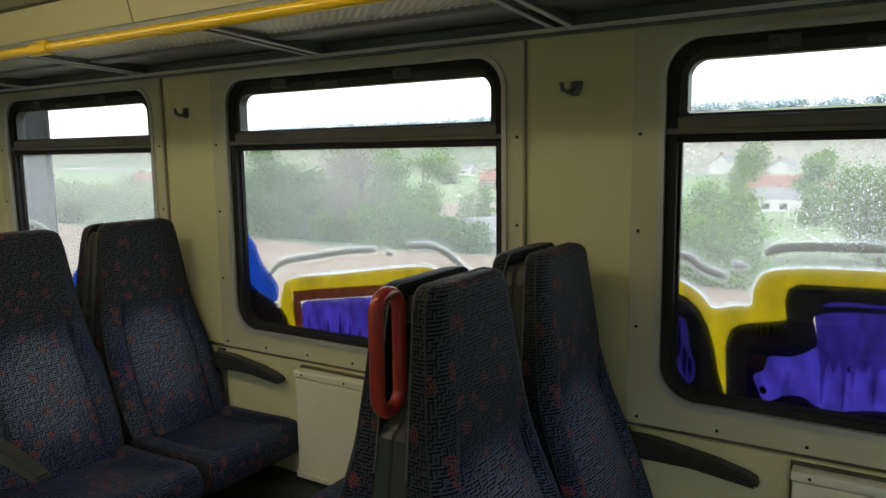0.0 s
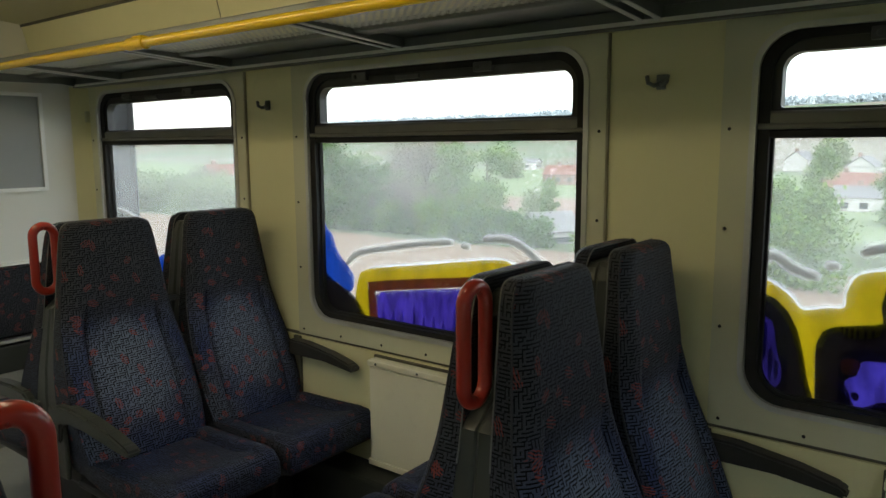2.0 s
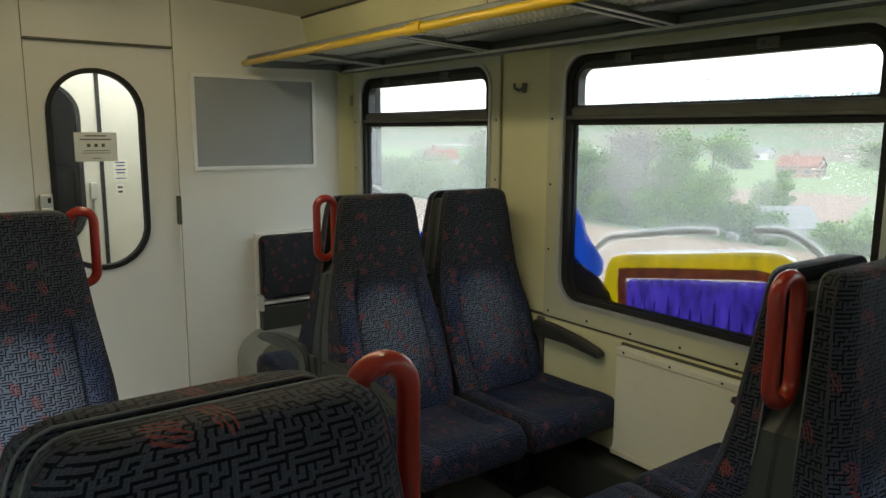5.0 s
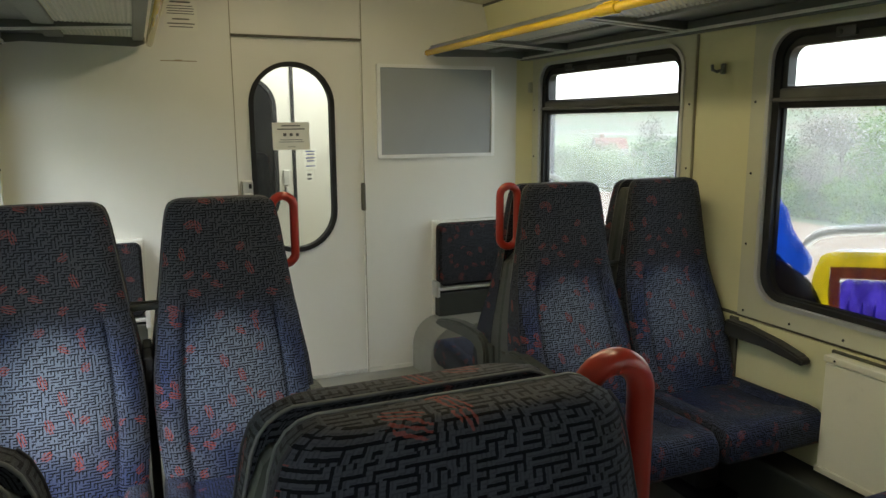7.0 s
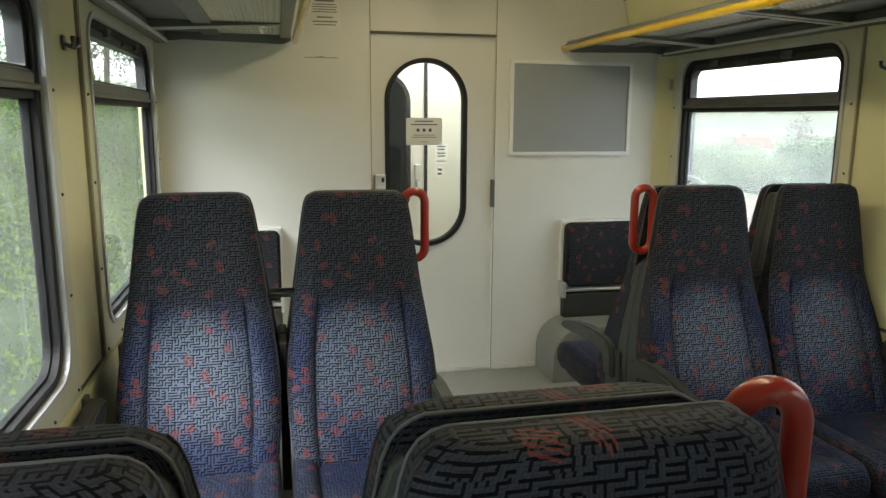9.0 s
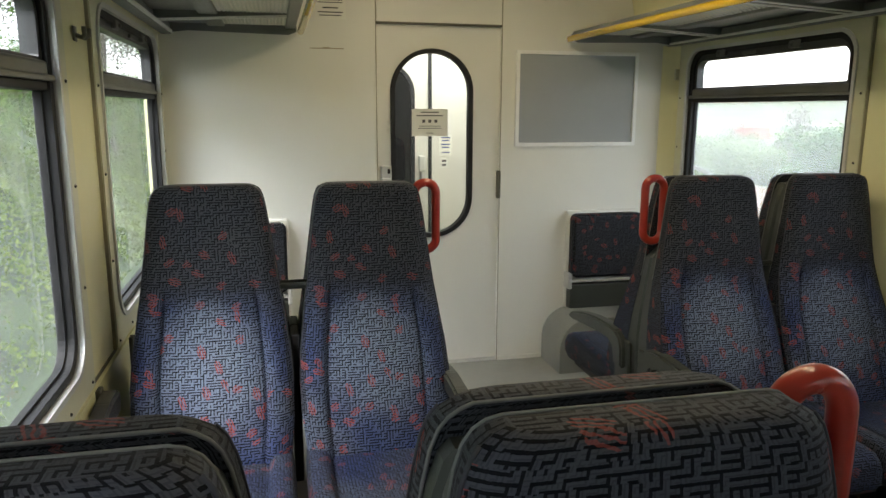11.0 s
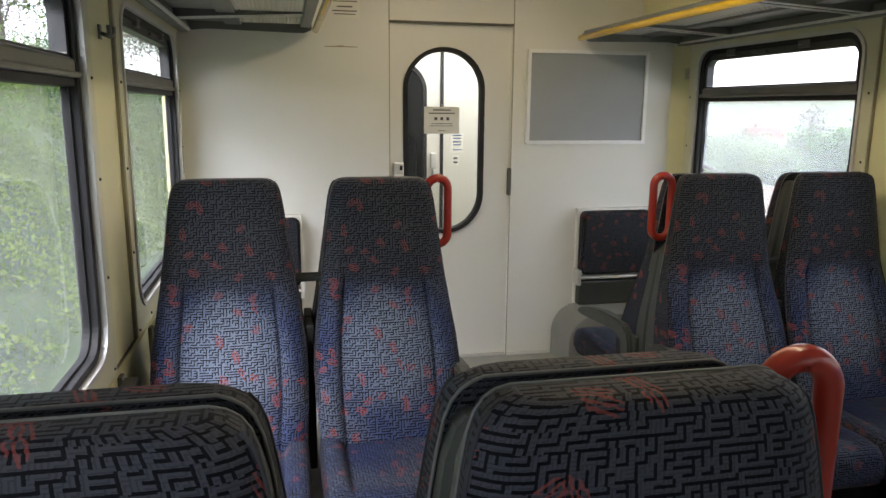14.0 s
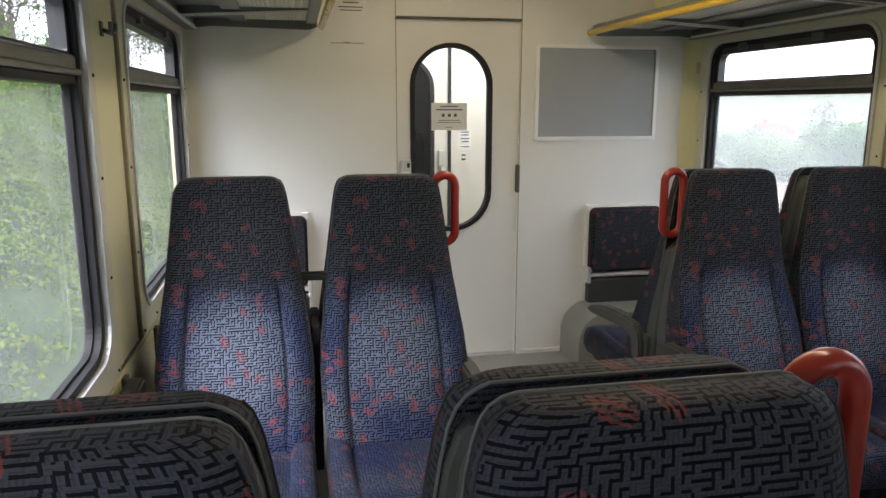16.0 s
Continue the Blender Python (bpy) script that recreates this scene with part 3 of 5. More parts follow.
def window(name, side, y0, y1, glass, label):
    """A carriage window: rubber frame, hinged vent over a fixed pane, a divider between them and two catches."""
    s = 1 if side > 0 else -1
    face = XR if side > 0 else XL
    a, b = y0 + 0.072, y1 - 0.091
    w = thing(name, label, "window", kind="structure")
    bm = bmesh.new()
    plate(bm, "x", round_rect(a, b, 0.754, 1.746, 0.099, 8), face + s * 0.010, face + s * 0.052, round_rect(a + 0.028, b - 0.03, 0.775, 1.722, 0.085, 8))
    part("rubber_seal", bm, M_RUBBER, w, "black rubber window seal")
    bm = bmesh.new()
    plate(bm, "x", round_top(a + 0.026, b - 0.028, 1.540, 1.724, 0.07), face + s * 0.022, face + s * 0.062,
          round_top(a + 0.052, b - 0.052, 1.552, 1.692, 0.045))
    part("vent_frame", bm, M_VENT, w)
    bm = bmesh.new()
    box(bm, face + s * 0.012, face + s * 0.07, a - 0.004, b + 0.004, 1.496, 1.545, 0.008)
    box(bm, face + s * 0.004, face + s * 0.05, a - 0.01, b + 0.01, 1.496, 1.512, 0.005)
    part("divider", bm, M_DIVIDER, w, "dark anodised divider rail")
    part("drip_rubber", boxes((face + s * 0.016, face + s * 0.07, a + 0.01, b - 0.01, 1.474, 1.496), bevel=0.004), M_RUBBER, w)
    for t in (0.20, 0.66):
        y = b + (a - b) * t
        bm = boxes((face + s * 0.006, face + s * 0.03, y - 0.075, y, 1.705, 1.737), bevel=0.004)
        bmesh.ops.create_icosphere(bm, subdivisions=2, radius=0.009, matrix=Matrix.Translation((face + s * 0.005, y - 0.02, 1.72)))
        part("catch", bm, M_CATCH, w)
    mid = b + (a - b) * 0.42
    part("maker_plate", boxes((face + s * 0.012, face + s * 0.03, mid - 0.055, mid + 0.055, 1.70, 1.716), bevel=0.002), M_CATCH, w)
    vent = part("vent_pane", plate(bmesh.new(), "x", round_top(a + 0.05, b - 0.05, 1.55, 1.694, 0.046), face + s * 0.044, face + s * 0.048), M_GLASS_VENT, w, "clear hinged vent pane")
    fixed = part("pane", plate(bmesh.new(), "x", round_rect(a + 0.026, b - 0.028, 0.772, 1.480, 0.05, 8), face + s * 0.046, face + s * 0.051), glass, w)
    bm = bmesh.new()
    edge = [(u, 1.484) if v > 1.3 else (u, v) for u, v in round_rect(a + 0.026, b - 0.028, 0.772, 1.48, 0.085, 8)]
    inner = [(u, 1.484) if v > 1.3 else (u, v) for u, v in round_rect(a + 0.036, b - 0.038, 0.782, 1.48, 0.075, 8)]
    plate(bm, "x", [(min(max(u, a + 0.026), b - 0.028), v) for u, v in edge], face + s * 0.030, face + s * 0.046, inner)
    part("glazing_bead", bm, M_RUBBER, w)
    for ob in (vent, fixed):
        ob.visible_shadow = False
    return w


def pane_mark(y, z):
    """A small round printed mark on a vent pane."""
    ring = [(y + 0.013 * math.cos(a), z + 0.013 * math.sin(a)) for a in (2 * math.pi * i / 24 for i in range(24))]
    hole = [(y + (u - y) * 0.86, z + (v - z) * 0.86) for u, v in ring]
    mark = thing("pane_mark", "small grey ring-shaped mark on the vent pane", "sticker")
    part("ring", plate(bmesh.new(), "x", ring, XR + 0.0428, XR + 0.0438, hole), M_TRIM, mark)
    part("bar", boxes((XR + 0.0428, XR + 0.0438, y - 0.005, y + 0.005, z - 0.002, z + 0.002)), M_DARK, mark)


pane_mark(-2.459, 1.622)
for i, (y1, y0) in enumerate(BAYS):
    window("window_right_%d" % (i + 1), 1, y0, y1, M_GLASS_RIGHT if i else M_GLASS_HAZED, "black rubber framed train window with rain-speckled glass")
    window("window_left_%d" % (i + 1), -1, y0, y1, M_GLASS_LEFT, "black rubber framed train window with dusty glass")

# floor
floor = thing("floor", "grey rubber carriage floor, worn and dusty", "floor", kind="structure")
part("floor_sheet", boxes((XL - 0.05, XR + 0.05, Y_BACK - 0.1, 2.3, -0.06, 0.0)), M_FLOOR, floor)
for side in (1, -1):
    f0, s = (XR, 1) if side > 0 else (XL, -1)
    part("wall_duct", boxes((f0 - s * 0.15, f0, Y_BACK, -0.35, 0.0, 0.20), bevel=0.012), M_SHELL, floor, "grey duct along the foot of the wall")

# ceiling: one arch with its two coves
bm = bmesh.new()
mid = (XL + XR) / 2
prof = [(XR + 0.05, 1.862), (1.205, 1.862), (1.192, 1.963), (1.162, 2.092)] + CEIL_Z[1:]
prof = prof + [(2 * mid - x, z) for x, z in prof[::-1] if abs(x - mid) > 0.01]
low = [[bm.verts.new((x, y, z)) for x, z in prof] for y in (0.0, Y_BACK)]
top = [[bm.verts.new((x, y, z + (0.30 if 3 < i < len(prof) - 4 else 0.33))) for i, (x, z) in enumerate(prof)] for y in (0.0, Y_BACK)]
for i in range(len(prof) - 1):
    bm.faces.new((low[0][i], low[0][i + 1], low[1][i + 1], low[1][i]))
    bm.faces.new((top[0][i], top[1][i], top[1][i + 1], top[0][i + 1]))
bmesh.ops.recalc_face_normals(bm, faces=bm.faces[:])
tagged(mesh_ob("ceiling", bm, M_CEILING), "cream laminate arched carriage ceiling", "ceiling", kind="structure")

# cove panels over the racks, with their joints
for side in (1, -1):
    cove = thing("cove_trim", "cream cove panel above the luggage rack", "panel", kind="structure")
    for y1, y0 in ((-0.004, -1.640), (-1.648, -3.28), (-3.288, -4.93), (-4.938, -6.57), (-6.578, Y_BACK)):
        bm = bmesh.new()
        pts = [(1.200, 1.868), (1.186, 1.963), (1.157, 2.084), (1.150, 2.084), (1.179, 1.962), (1.193, 1.868)]
        ring = [[bm.verts.new((side_point(side, x), y, z)) for x, z in pts] for y in (y0, y1)]
        for i in range(len(pts)):
            j = (i + 1) % len(pts)
            bm.faces.new((ring[0][i], ring[0][j], ring[1][j], ring[1][i]))
        bm.faces.new(ring[0]), bm.faces.new(ring[1][::-1])
        bmesh.ops.recalc_face_normals(bm, faces=bm.faces[:])
        part("cove_panel", bm, M_CREAM, cove)
        bm = bmesh.new()
        pts = [(1.198, 1.868), (1.184, 1.963), (1.155, 2.084), (1.1525, 2.084), (1.1815, 1.9625), (1.1955, 1.868)]
        plate(bm, "y", [(side_point(side, x), z) for x, z in pts], y0 - 0.008, y0)
        part("cove_joint", bm, M_SEAM, cove)
    part("ceiling_bead", boxes((side_point(side, 1.146), side_point(side, 1.160), Y_BACK, 0.0, 2.080, 2.094)), M_SEAM, cove)

# end wall with the sliding door's opening
DOOR_L, DOOR_R, DOOR_H = -0.262, 0.416, 1.872
end_wall = thing("wall_end", "off-white laminate end wall of the saloon, scuffed and marked", "wall", kind="structure")
part("left_panel", boxes((XL - 0.05, DOOR_L, 0.0, 0.06, 0.0, 2.5)), M_WHITE, end_wall)
part("right_panel", boxes((DOOR_R, XR + 0.05, 0.0, 0.06, 0.0, 2.5)), M_WHITE, end_wall)
part("over_door_panel", boxes((DOOR_L + 0.001, DOOR_R - 0.001, 0.001, 0.06, DOOR_H, 2.5)), M_WHITE, end_wall)
bm = boxes((DOOR_L - 0.004, DOOR_L, -0.003, 0.0, 0.0, 2.15), (DOOR_R, DOOR_R + 0.004, -0.003, 0.0, 0.0, 2.15))
part("panel_joint", bm, M_JOINT, end_wall)
# dark strip painting in the shadow under the lintel
part("lintel_shade_strip", boxes((DOOR_L, DOOR_R, -0.006, 0.02, DOOR_H - 0.006, DOOR_H + 0.004)), M_SEAM, end_wall)
part("skirting", boxes((DOOR_R + 0.004, XR, -0.012, 0.0, 0.0, 0.022), (XL, DOOR_L - 0.004, -0.012, 0.0, 0.0, 0.022)), M_WHITE, end_wall)
bm = bmesh.new()
ring = [(1.372, 0.0), (XR + 0.02, -0.075), (XR + 0.02, 0.0)]
lo = [bm.verts.new((x, y, 0.0)) for x, y in ring]
hi = [bm.verts.new((x, y, 1.80)) for x, y in ring]
bm.faces.new(lo), bm.faces.new(hi[::-1])
for i in range(3):
    bm.faces.new((lo[i], lo[(i + 1) % 3], hi[(i + 1) % 3], hi[i]))
bmesh.ops.recalc_face_normals(bm, faces=bm.faces[:])
part("corner_fillet", bm, M_CREAM, end_wall)
bm = boxes((-0.60, -0.43, -0.002, 0.0, 1.733, 1.737), (-0.535, -0.50, -0.003, 0.0, 1.735, 1.741))
part("laminate_tear", bm, M_CRACK, end_wall, "torn brown edge in the laminate")
# unseen wall added behind the viewer; its grey cuts bounced light
tagged(mesh_ob("wall_back", boxes((XL - 0.05, XR + 0.05, Y_BACK - 0.06, Y_BACK, 0.0, 2.5)), M_GREY), "unseen grey wall closing the carriage, dark against bounced light", "wall", kind="structure")

# sliding door with its tall rounded window
door = thing("door_1", "off-white sliding door with a tall rounded window, shut", "door", kind="structure")
WIN = round_rect(-0.182, 0.258, 0.742, 1.742, 0.215, 12)
bm = bmesh.new()
plate(bm, "y", round_rect(DOOR_L - 0.02, DOOR_R + 0.02, 0.012, DOOR_H + 0.03, 0.004, 12), 0.022, 0.052, WIN)
part("door_leaf", bm, M_WHITE, door)
bm = bmesh.new()
plate(bm, "y", round_rect(-0.188, 0.264, 0.736, 1.748, 0.221, 12), 0.010, 0.060, round_rect(-0.164, 0.240, 0.760, 1.724, 0.197, 12))
part("window_seal", bm, M_RUBBER, door, "black rubber seal round the door window")
g = part("pane", plate(bmesh.new(), "y", round_rect(-0.166, 0.242, 0.758, 1.726, 0.199, 12), 0.034, 0.038), M_GLASS_DOOR, door)
g.visible_shadow = False
part("grip", boxes((0.404, 0.424, -0.006, 0.03, 0.945, 1.10), bevel=0.006), M_SEAM, door, "dark recessed grip")
lock = part("lock_case", boxes((-0.245, -0.190, -0.018, 0.022, 1.055, 1.135), bevel=0.006), M_TRIM, door, "metal lock case")
part("lock_cylinder", boxes((-0.213, -0.198, -0.026, -0.018, 1.095, 1.12), bevel=0.003), M_RUBBER, lock)
part("lever", boxes((-0.245, -0.20, -0.05, -0.018, 1.055, 1.072), bevel=0.004), M_TRIM, lock)
part("threshold", boxes((DOOR_L, DOOR_R, -0.004, 0.055, 0.0, 0.010)), M_TRIM, door)


def paper(name, label, x0, x1, y, z0, z1, bars, ink=M_INK, sheet=M_PAPER, category="notice"):
    """A sheet taped to a wall or pane, with its lines of print as bars."""
    p = thing(name, label, category)
    part("sheet", boxes((x0, x1, y - 0.0015, y, z0, z1)), sheet, p)
    for u0, u1, v0, v1 in bars:
        part("print_line", boxes((x0 + (x1 - x0) * u0, x0 + (x1 - x0) * u1, y - 0.0025, y - 0.0015, z0 + (z1 - z0) * v0, z0 + (z1 - z0) * v1)), ink, p)
    return p


paper("door_notice", "cream paper notice with three dark pictograms taped to the door pane", -0.071, 0.126, 0.030, 1.290, 1.434,
      [(0.25, 0.75, 0.86, 0.90), (0.13, 0.87, 0.74, 0.78), (0.29, 0.37, 0.50, 0.61), (0.46, 0.54, 0.50, 0.61), (0.63, 0.71, 0.50, 0.61), (0.2, 0.8, 0.36, 0.38), (0.16, 0.84, 0.28, 0.30), (0.4, 0.6, 0.10, 0.12)])
paper("wall_notice", "white paper notice with lines of print on the end wall", -0.572, -0.415, 0.0, 1.880, 2.03,
      [(0.15, 0.85, 0.10, 0.13), (0.1, 0.9, 0.20, 0.235), (0.25, 0.75, 0.34, 0.38), (0.1, 0.9, 0.52, 0.545), (0.12, 0.88, 0.60, 0.625), (0.1, 0.9, 0.68, 0.705), (0.14, 0.86, 0.76, 0.785), (0.2, 0.8, 0.87, 0.92)])
bm = boxes((-0.56, -0.43, -0.05, 0.0, 2.045, 2.12), bevel=0.01)
tagged(mesh_ob("wall_speaker", bm, M_DARK), "dark box fixed high on the end wall", "loudspeaker")

board = thing("notice_board", "empty grey notice board in an aluminium frame", "notice board")
part("backing", boxes((0.512, 1.206, -0.008, 0.0, 1.246, 1.738)), M_BOARD, board)
part("frame", plate(bmesh.new(), "y", round_rect(0.498, 1.217, 1.234, 1.748, 0.005, 2), -0.020, 0.0, round_rect(0.517, 1.198, 1.253, 1.729, 0.003, 2)), M_ALU, board, "thin aluminium frame")

# vestibule beyond the door
vest = thing("vestibule", "white vestibule seen through the door window", "vestibule", kind="structure")
part("far_panel", boxes((0.225, 1.50, 0.90, 0.95, 0.0, 2.3)), M_VESTIBULE, vest)
part("side_panel", boxes((1.48, 1.52, 0.06, 2.3, 0.0, 2.3), (-1.40, -1.36, 0.06, 2.3, 0.0, 2.3)), M_VESTIBULE, vest)
part("roof_panel", boxes((-1.4, 1.5, 0.06, 2.3, 2.25, 2.3)), M_VESTIBULE, vest)
part("post", boxes((0.203, 0.223, 0.88, 0.93, 0.0, 2.25), bevel=0.003), M_RUBBER, vest)
bm = bmesh.new()
plate(bm, "y", round_rect(-1.36, 0.202, 0.0, 2.25, 0.004, 12), 0.90, 0.94, round_rect(-0.29, 0.10, 0.76, 1.72, 0.19, 12))
part("second_door", bm, M_VESTIBULE, vest)
bm = bmesh.new()
plate(bm, "y", round_rect(-0.30, 0.11, 0.75, 1.73, 0.20, 12), 0.885, 0.95, round_rect(-0.275, 0.085, 0.775, 1.705, 0.175, 12))
part("second_seal", bm, M_RUBBER, vest)
part("door_latch", boxes((0.135, 0.175, 0.87, 0.90, 1.03, 1.13), (0.145, 0.16, 0.85, 0.90, 0.93, 1.02), bevel=0.005), M_TRIM, vest)
part("next_car_wall", boxes((-1.4, 1.5, 2.28, 2.34, 0.0, 2.3)), M_GREY, vest)
part("next_car_seat", boxes((-0.30, 0.16, 1.5, 1.68, 0.0, 1.22), bevel=0.05), M_PIPING, vest)
# light from a far window, painted as a paper-white panel
part("next_car_window_light", boxes((-0.14, -0.04, 2.26, 2.28, 1.20, 1.36)), M_PAPER, vest)
part("next_car_sheet", boxes((-0.255, -0.185, 1.30, 1.304, 1.27, 1.45)), M_PAPER, vest, "white sheet of paper")
bm = tube(bmesh.new(), [(x, 1.49, z) for x, z in round_rect(-0.10, -0.03, 0.98, 1.20, 0.03, 5)], 0.013, closed=True, n=8)
part("next_car_handle", bm, M_RED, vest, "red grab handle", smooth=True)
paper("vestibule_notice", "small white notice with blue print in the vestibule", 0.277, 0.363, 0.898, 1.128, 1.266, [(0.15, 0.85, 0.84, 0.89), (0.2, 0.8, 0.70, 0.75), (0.15, 0.85, 0.52, 0.57), (0.2, 0.8, 0.38, 0.43), (0.15, 0.85, 0.14, 0.18)], ink=M_SP_BLUE)
paper("vestibule_label", "small printed label in the vestibule", 0.285, 0.335, 0.898, 1.045, 1.115, [(0.2, 0.8, 0.6, 0.8), (0.2, 0.8, 0.2, 0.4)])
# unseen fill light, added to brighten the vestibule
lamp = new("vestibule_fill", bpy.data.lights.new("vestibule_fill", "AREA"))
lamp.data.energy, lamp.data.size, lamp.data.color = 7.5, 0.5, (1.0, 0.97, 0.9)
lamp.matrix_world = look((0.35, 0.45, 2.24), (0.35, 0.45, 0))

# ---- luggage racks ----


def luggage_rack(side):
    s = 1 if side > 0 else -1
    X = lambda x: side_point(side, x)
    y1, y0 = (-0.06, Y_BACK)
    rack = thing("luggage_rack", "grey perforated steel luggage rack with a yellow front bar", "luggage rack", "luggage racks")
    part("soffit", boxes((X(1.19), X(XR + 0.002), y0, 0.0, 1.835, 1.86)), M_GREY, rack)
    part("wall_rail", boxes((X(1.385), X(XR), y0, 0.0, 1.785, 1.835), bevel=0.008), M_GREY, rack, "grey wall rail under the rack")
    part("rail_lip", boxes((X(1.372), X(1.386), y0, 0.0, 1.790, 1.800)), M_STRIP, rack)
    part("sheet", boxes((X(0.815), X(1.20), y0, y1, 1.834, 1.837)), M_PERF, rack, "perforated steel sheet")
    part("front_rail", boxes((X(0.795), X(0.845), y0, y1, 1.818, 1.848), bevel=0.006), M_GREY, rack)
    part("rear_rail", boxes((X(1.13), X(1.21), y0, y1, 1.822, 1.840), bevel=0.006), M_GREY, rack)
    bm = tube(bmesh.new(), [(X(0.772), y, 1.806) for y in (y0, -3.5, -1.8, y1 - 0.02)], 0.0165, n=16)
    bmesh.ops.create_uvsphere(bm, u_segments=16, v_segments=8, radius=0.0165, matrix=Matrix.Translation((X(0.772), y1 - 0.02, 1.806)))
    part("bar", bm, M_YELLOW, rack, "round yellow front bar", smooth=True)
    for yb in (-1.74, -3.6):
        bm = tube(bmesh.new(), [(X(0.772), yb + d, 1.806) for d in (-0.05, -0.045, 0.045, 0.05)], 0.0215, n=16)
        box(bm, X(0.765), X(0.83), yb - 0.028, yb + 0.028, 1.812, 1.832, 0.005)
        part("bar_sleeve", bm, M_YELLOW, rack, smooth=False)
    for yb in (-0.50, -1.40, -2.37, -3.29, -4.6, -5.9):
        bm = bmesh.new()
        for d in (-0.03, 0.022):
            plate(bm, "y", [(X(x), z) for x, z in ((0.80, 1.832), (1.39, 1.800), (1.39, 1.838), (0.80, 1.838))], yb + d, yb + d + 0.010)
        br = part("bracket", bm, M_GREY, rack)
        bm = bmesh.new()
        for d in (-0.032, 0.020):
            plate(bm, "y", [(X(x), z) for x, z in ((0.80, 1.827), (1.39, 1.795), (1.39, 1.799), (0.80, 1.831))], yb + d, yb + d + 0.014)
        part("bracket_edge", bm, M_STRIP, br, "steel bracket edge with its gleam painted pale")
    bm = bmesh.new()
    pts = [(0.79, 1.806), (0.83, 1.79), (1.30, 1.80), (1.38, 1.79), (1.38, 1.834), (0.79, 1.834)]
    plate(bm, "y", [(X(x), z) for x, z in pts], y1 - 0.006, y1 + 0.002)
    part("end_cheek", bm, M_GREY, rack)
    return rack


luggage_rack(1)
luggage_rack(-1)


def coat_hook(side, y):
    s = 1 if side > 0 else -1
    f0 = (XR if side > 0 else XL) + s * 0.014
    hook = thing("coat_hook", "grey metal double coat hook screwed to the wall pillar", "coat hook", "coat hooks")
    part("back_plate", boxes((f0 - s * 0.006, f0, y - 0.014, y + 0.014, 1.614, 1.656), bevel=0.003), M_GREY, hook)
    bm = bmesh.new()
    for d in (-1, 1):
        tube(bm, [(f0 - s * 0.004, y, 1.632), (f0 - s * 0.026, y + d * 0.012, 1.624), (f0 - s * 0.034, y + d * 0.026, 1.632), (f0 - s * 0.034, y + d * 0.030, 1.652)], 0.0065, n=8)
    part("prongs", bm, M_GREY, hook, smooth=True)


for side in (1, -1):
    for y in (-1.58, -3.30, -5.04):
        coat_hook(side, y)
bm = boxes((XR - 0.012, XR + 0.012, -0.066, -0.050, 1.60, 1.66), bevel=0.002)
tagged(mesh_ob("wall_eyelet", bm, M_FRAME), "small grey metal eyelet plate beside the window", "eyelet")

# heater covers under the windows
for side in (1, -1):
    s, f0 = (1, XR) if side > 0 else (-1, XL)
    for y1, y0 in ((-2.20, -2.90), (-3.925, -4.65)):
        heater = thing("heater_cover", "cream sheet metal heater cover under the window", "heater", "heater covers")
        part("front_sheet", boxes((f0 - s * 0.052, f0, y0, y1, 0.235, 0.612), bevel=0.005), M_HEATER, heater)
        part("top_rail", boxes((f0 - s * 0.058, f0, y0 - 0.004, y1 + 0.004, 0.616, 0.640), bevel=0.004), M_HEATER, heater)
        part("bottom_rail", boxes((f0 - s * 0.060, f0, y0 - 0.004, y1 + 0.004, 0.215, 0.237), bevel=0.003), M_HEATER, heater)
        part("backing", boxes((f0 - s * 0.012, f0, y0 - 0.010, y1 + 0.010, 0.21, 0.648)), M_SEAM, heater)
        for i in range(4):
            bm = bmesh.new()
            bmesh.ops.create_icosphere(bm, subdivisions=1, radius=0.005, matrix=Matrix.Translation((f0 - s * 0.058, y1 - 0.04 - i * (y1 - y0 - 0.08) / 3, 0.628)))
            part("screw", bm, M_DARK, heater)
        for za, zb in ((0.50, 0.515), (0.46, 0.468)):
            part("label_bar", boxes((f0 - s * 0.0535, f0 - s * 0.05, y1 - 0.56, y1 - 0.53, za, zb)), M_DIVIDER, heater)

# wall armrests beside the window seats
for side in (1, -1):
    s, f0 = (1, XR) if side > 0 else (-1, XL)
    for ya, d in ((-1.74, -1), (-3.47, -1), (-1.25, 1), (-3.06, 1)):
        prof = [(0.0, 0.650), (0.10, 0.648), (0.26, 0.625), (0.36, 0.600), (0.378, 0.585), (0.372, 0.568), (0.34, 0.572), (0.20, 0.588), (0.0, 0.585)]
        bm = bmesh.new()
        plate(bm, "x", [(ya + d * a, z) for a, z in prof], f0 - s * 0.062, f0 - s * 0.012)
        bmesh.ops.bevel(bm, geom=bm.edges[:], offset=0.007, segments=2, affect="EDGES")
        arm = part("armrest", bm, M_ARMREST, wall_right if side > 0 else wall_left, "black plastic armrest on the side wall")
        part("mount", boxes((f0 - s * 0.014, f0, ya - 0.02, ya + 0.02, 0.40, 0.655), bevel=0.003), M_SEAM, arm)

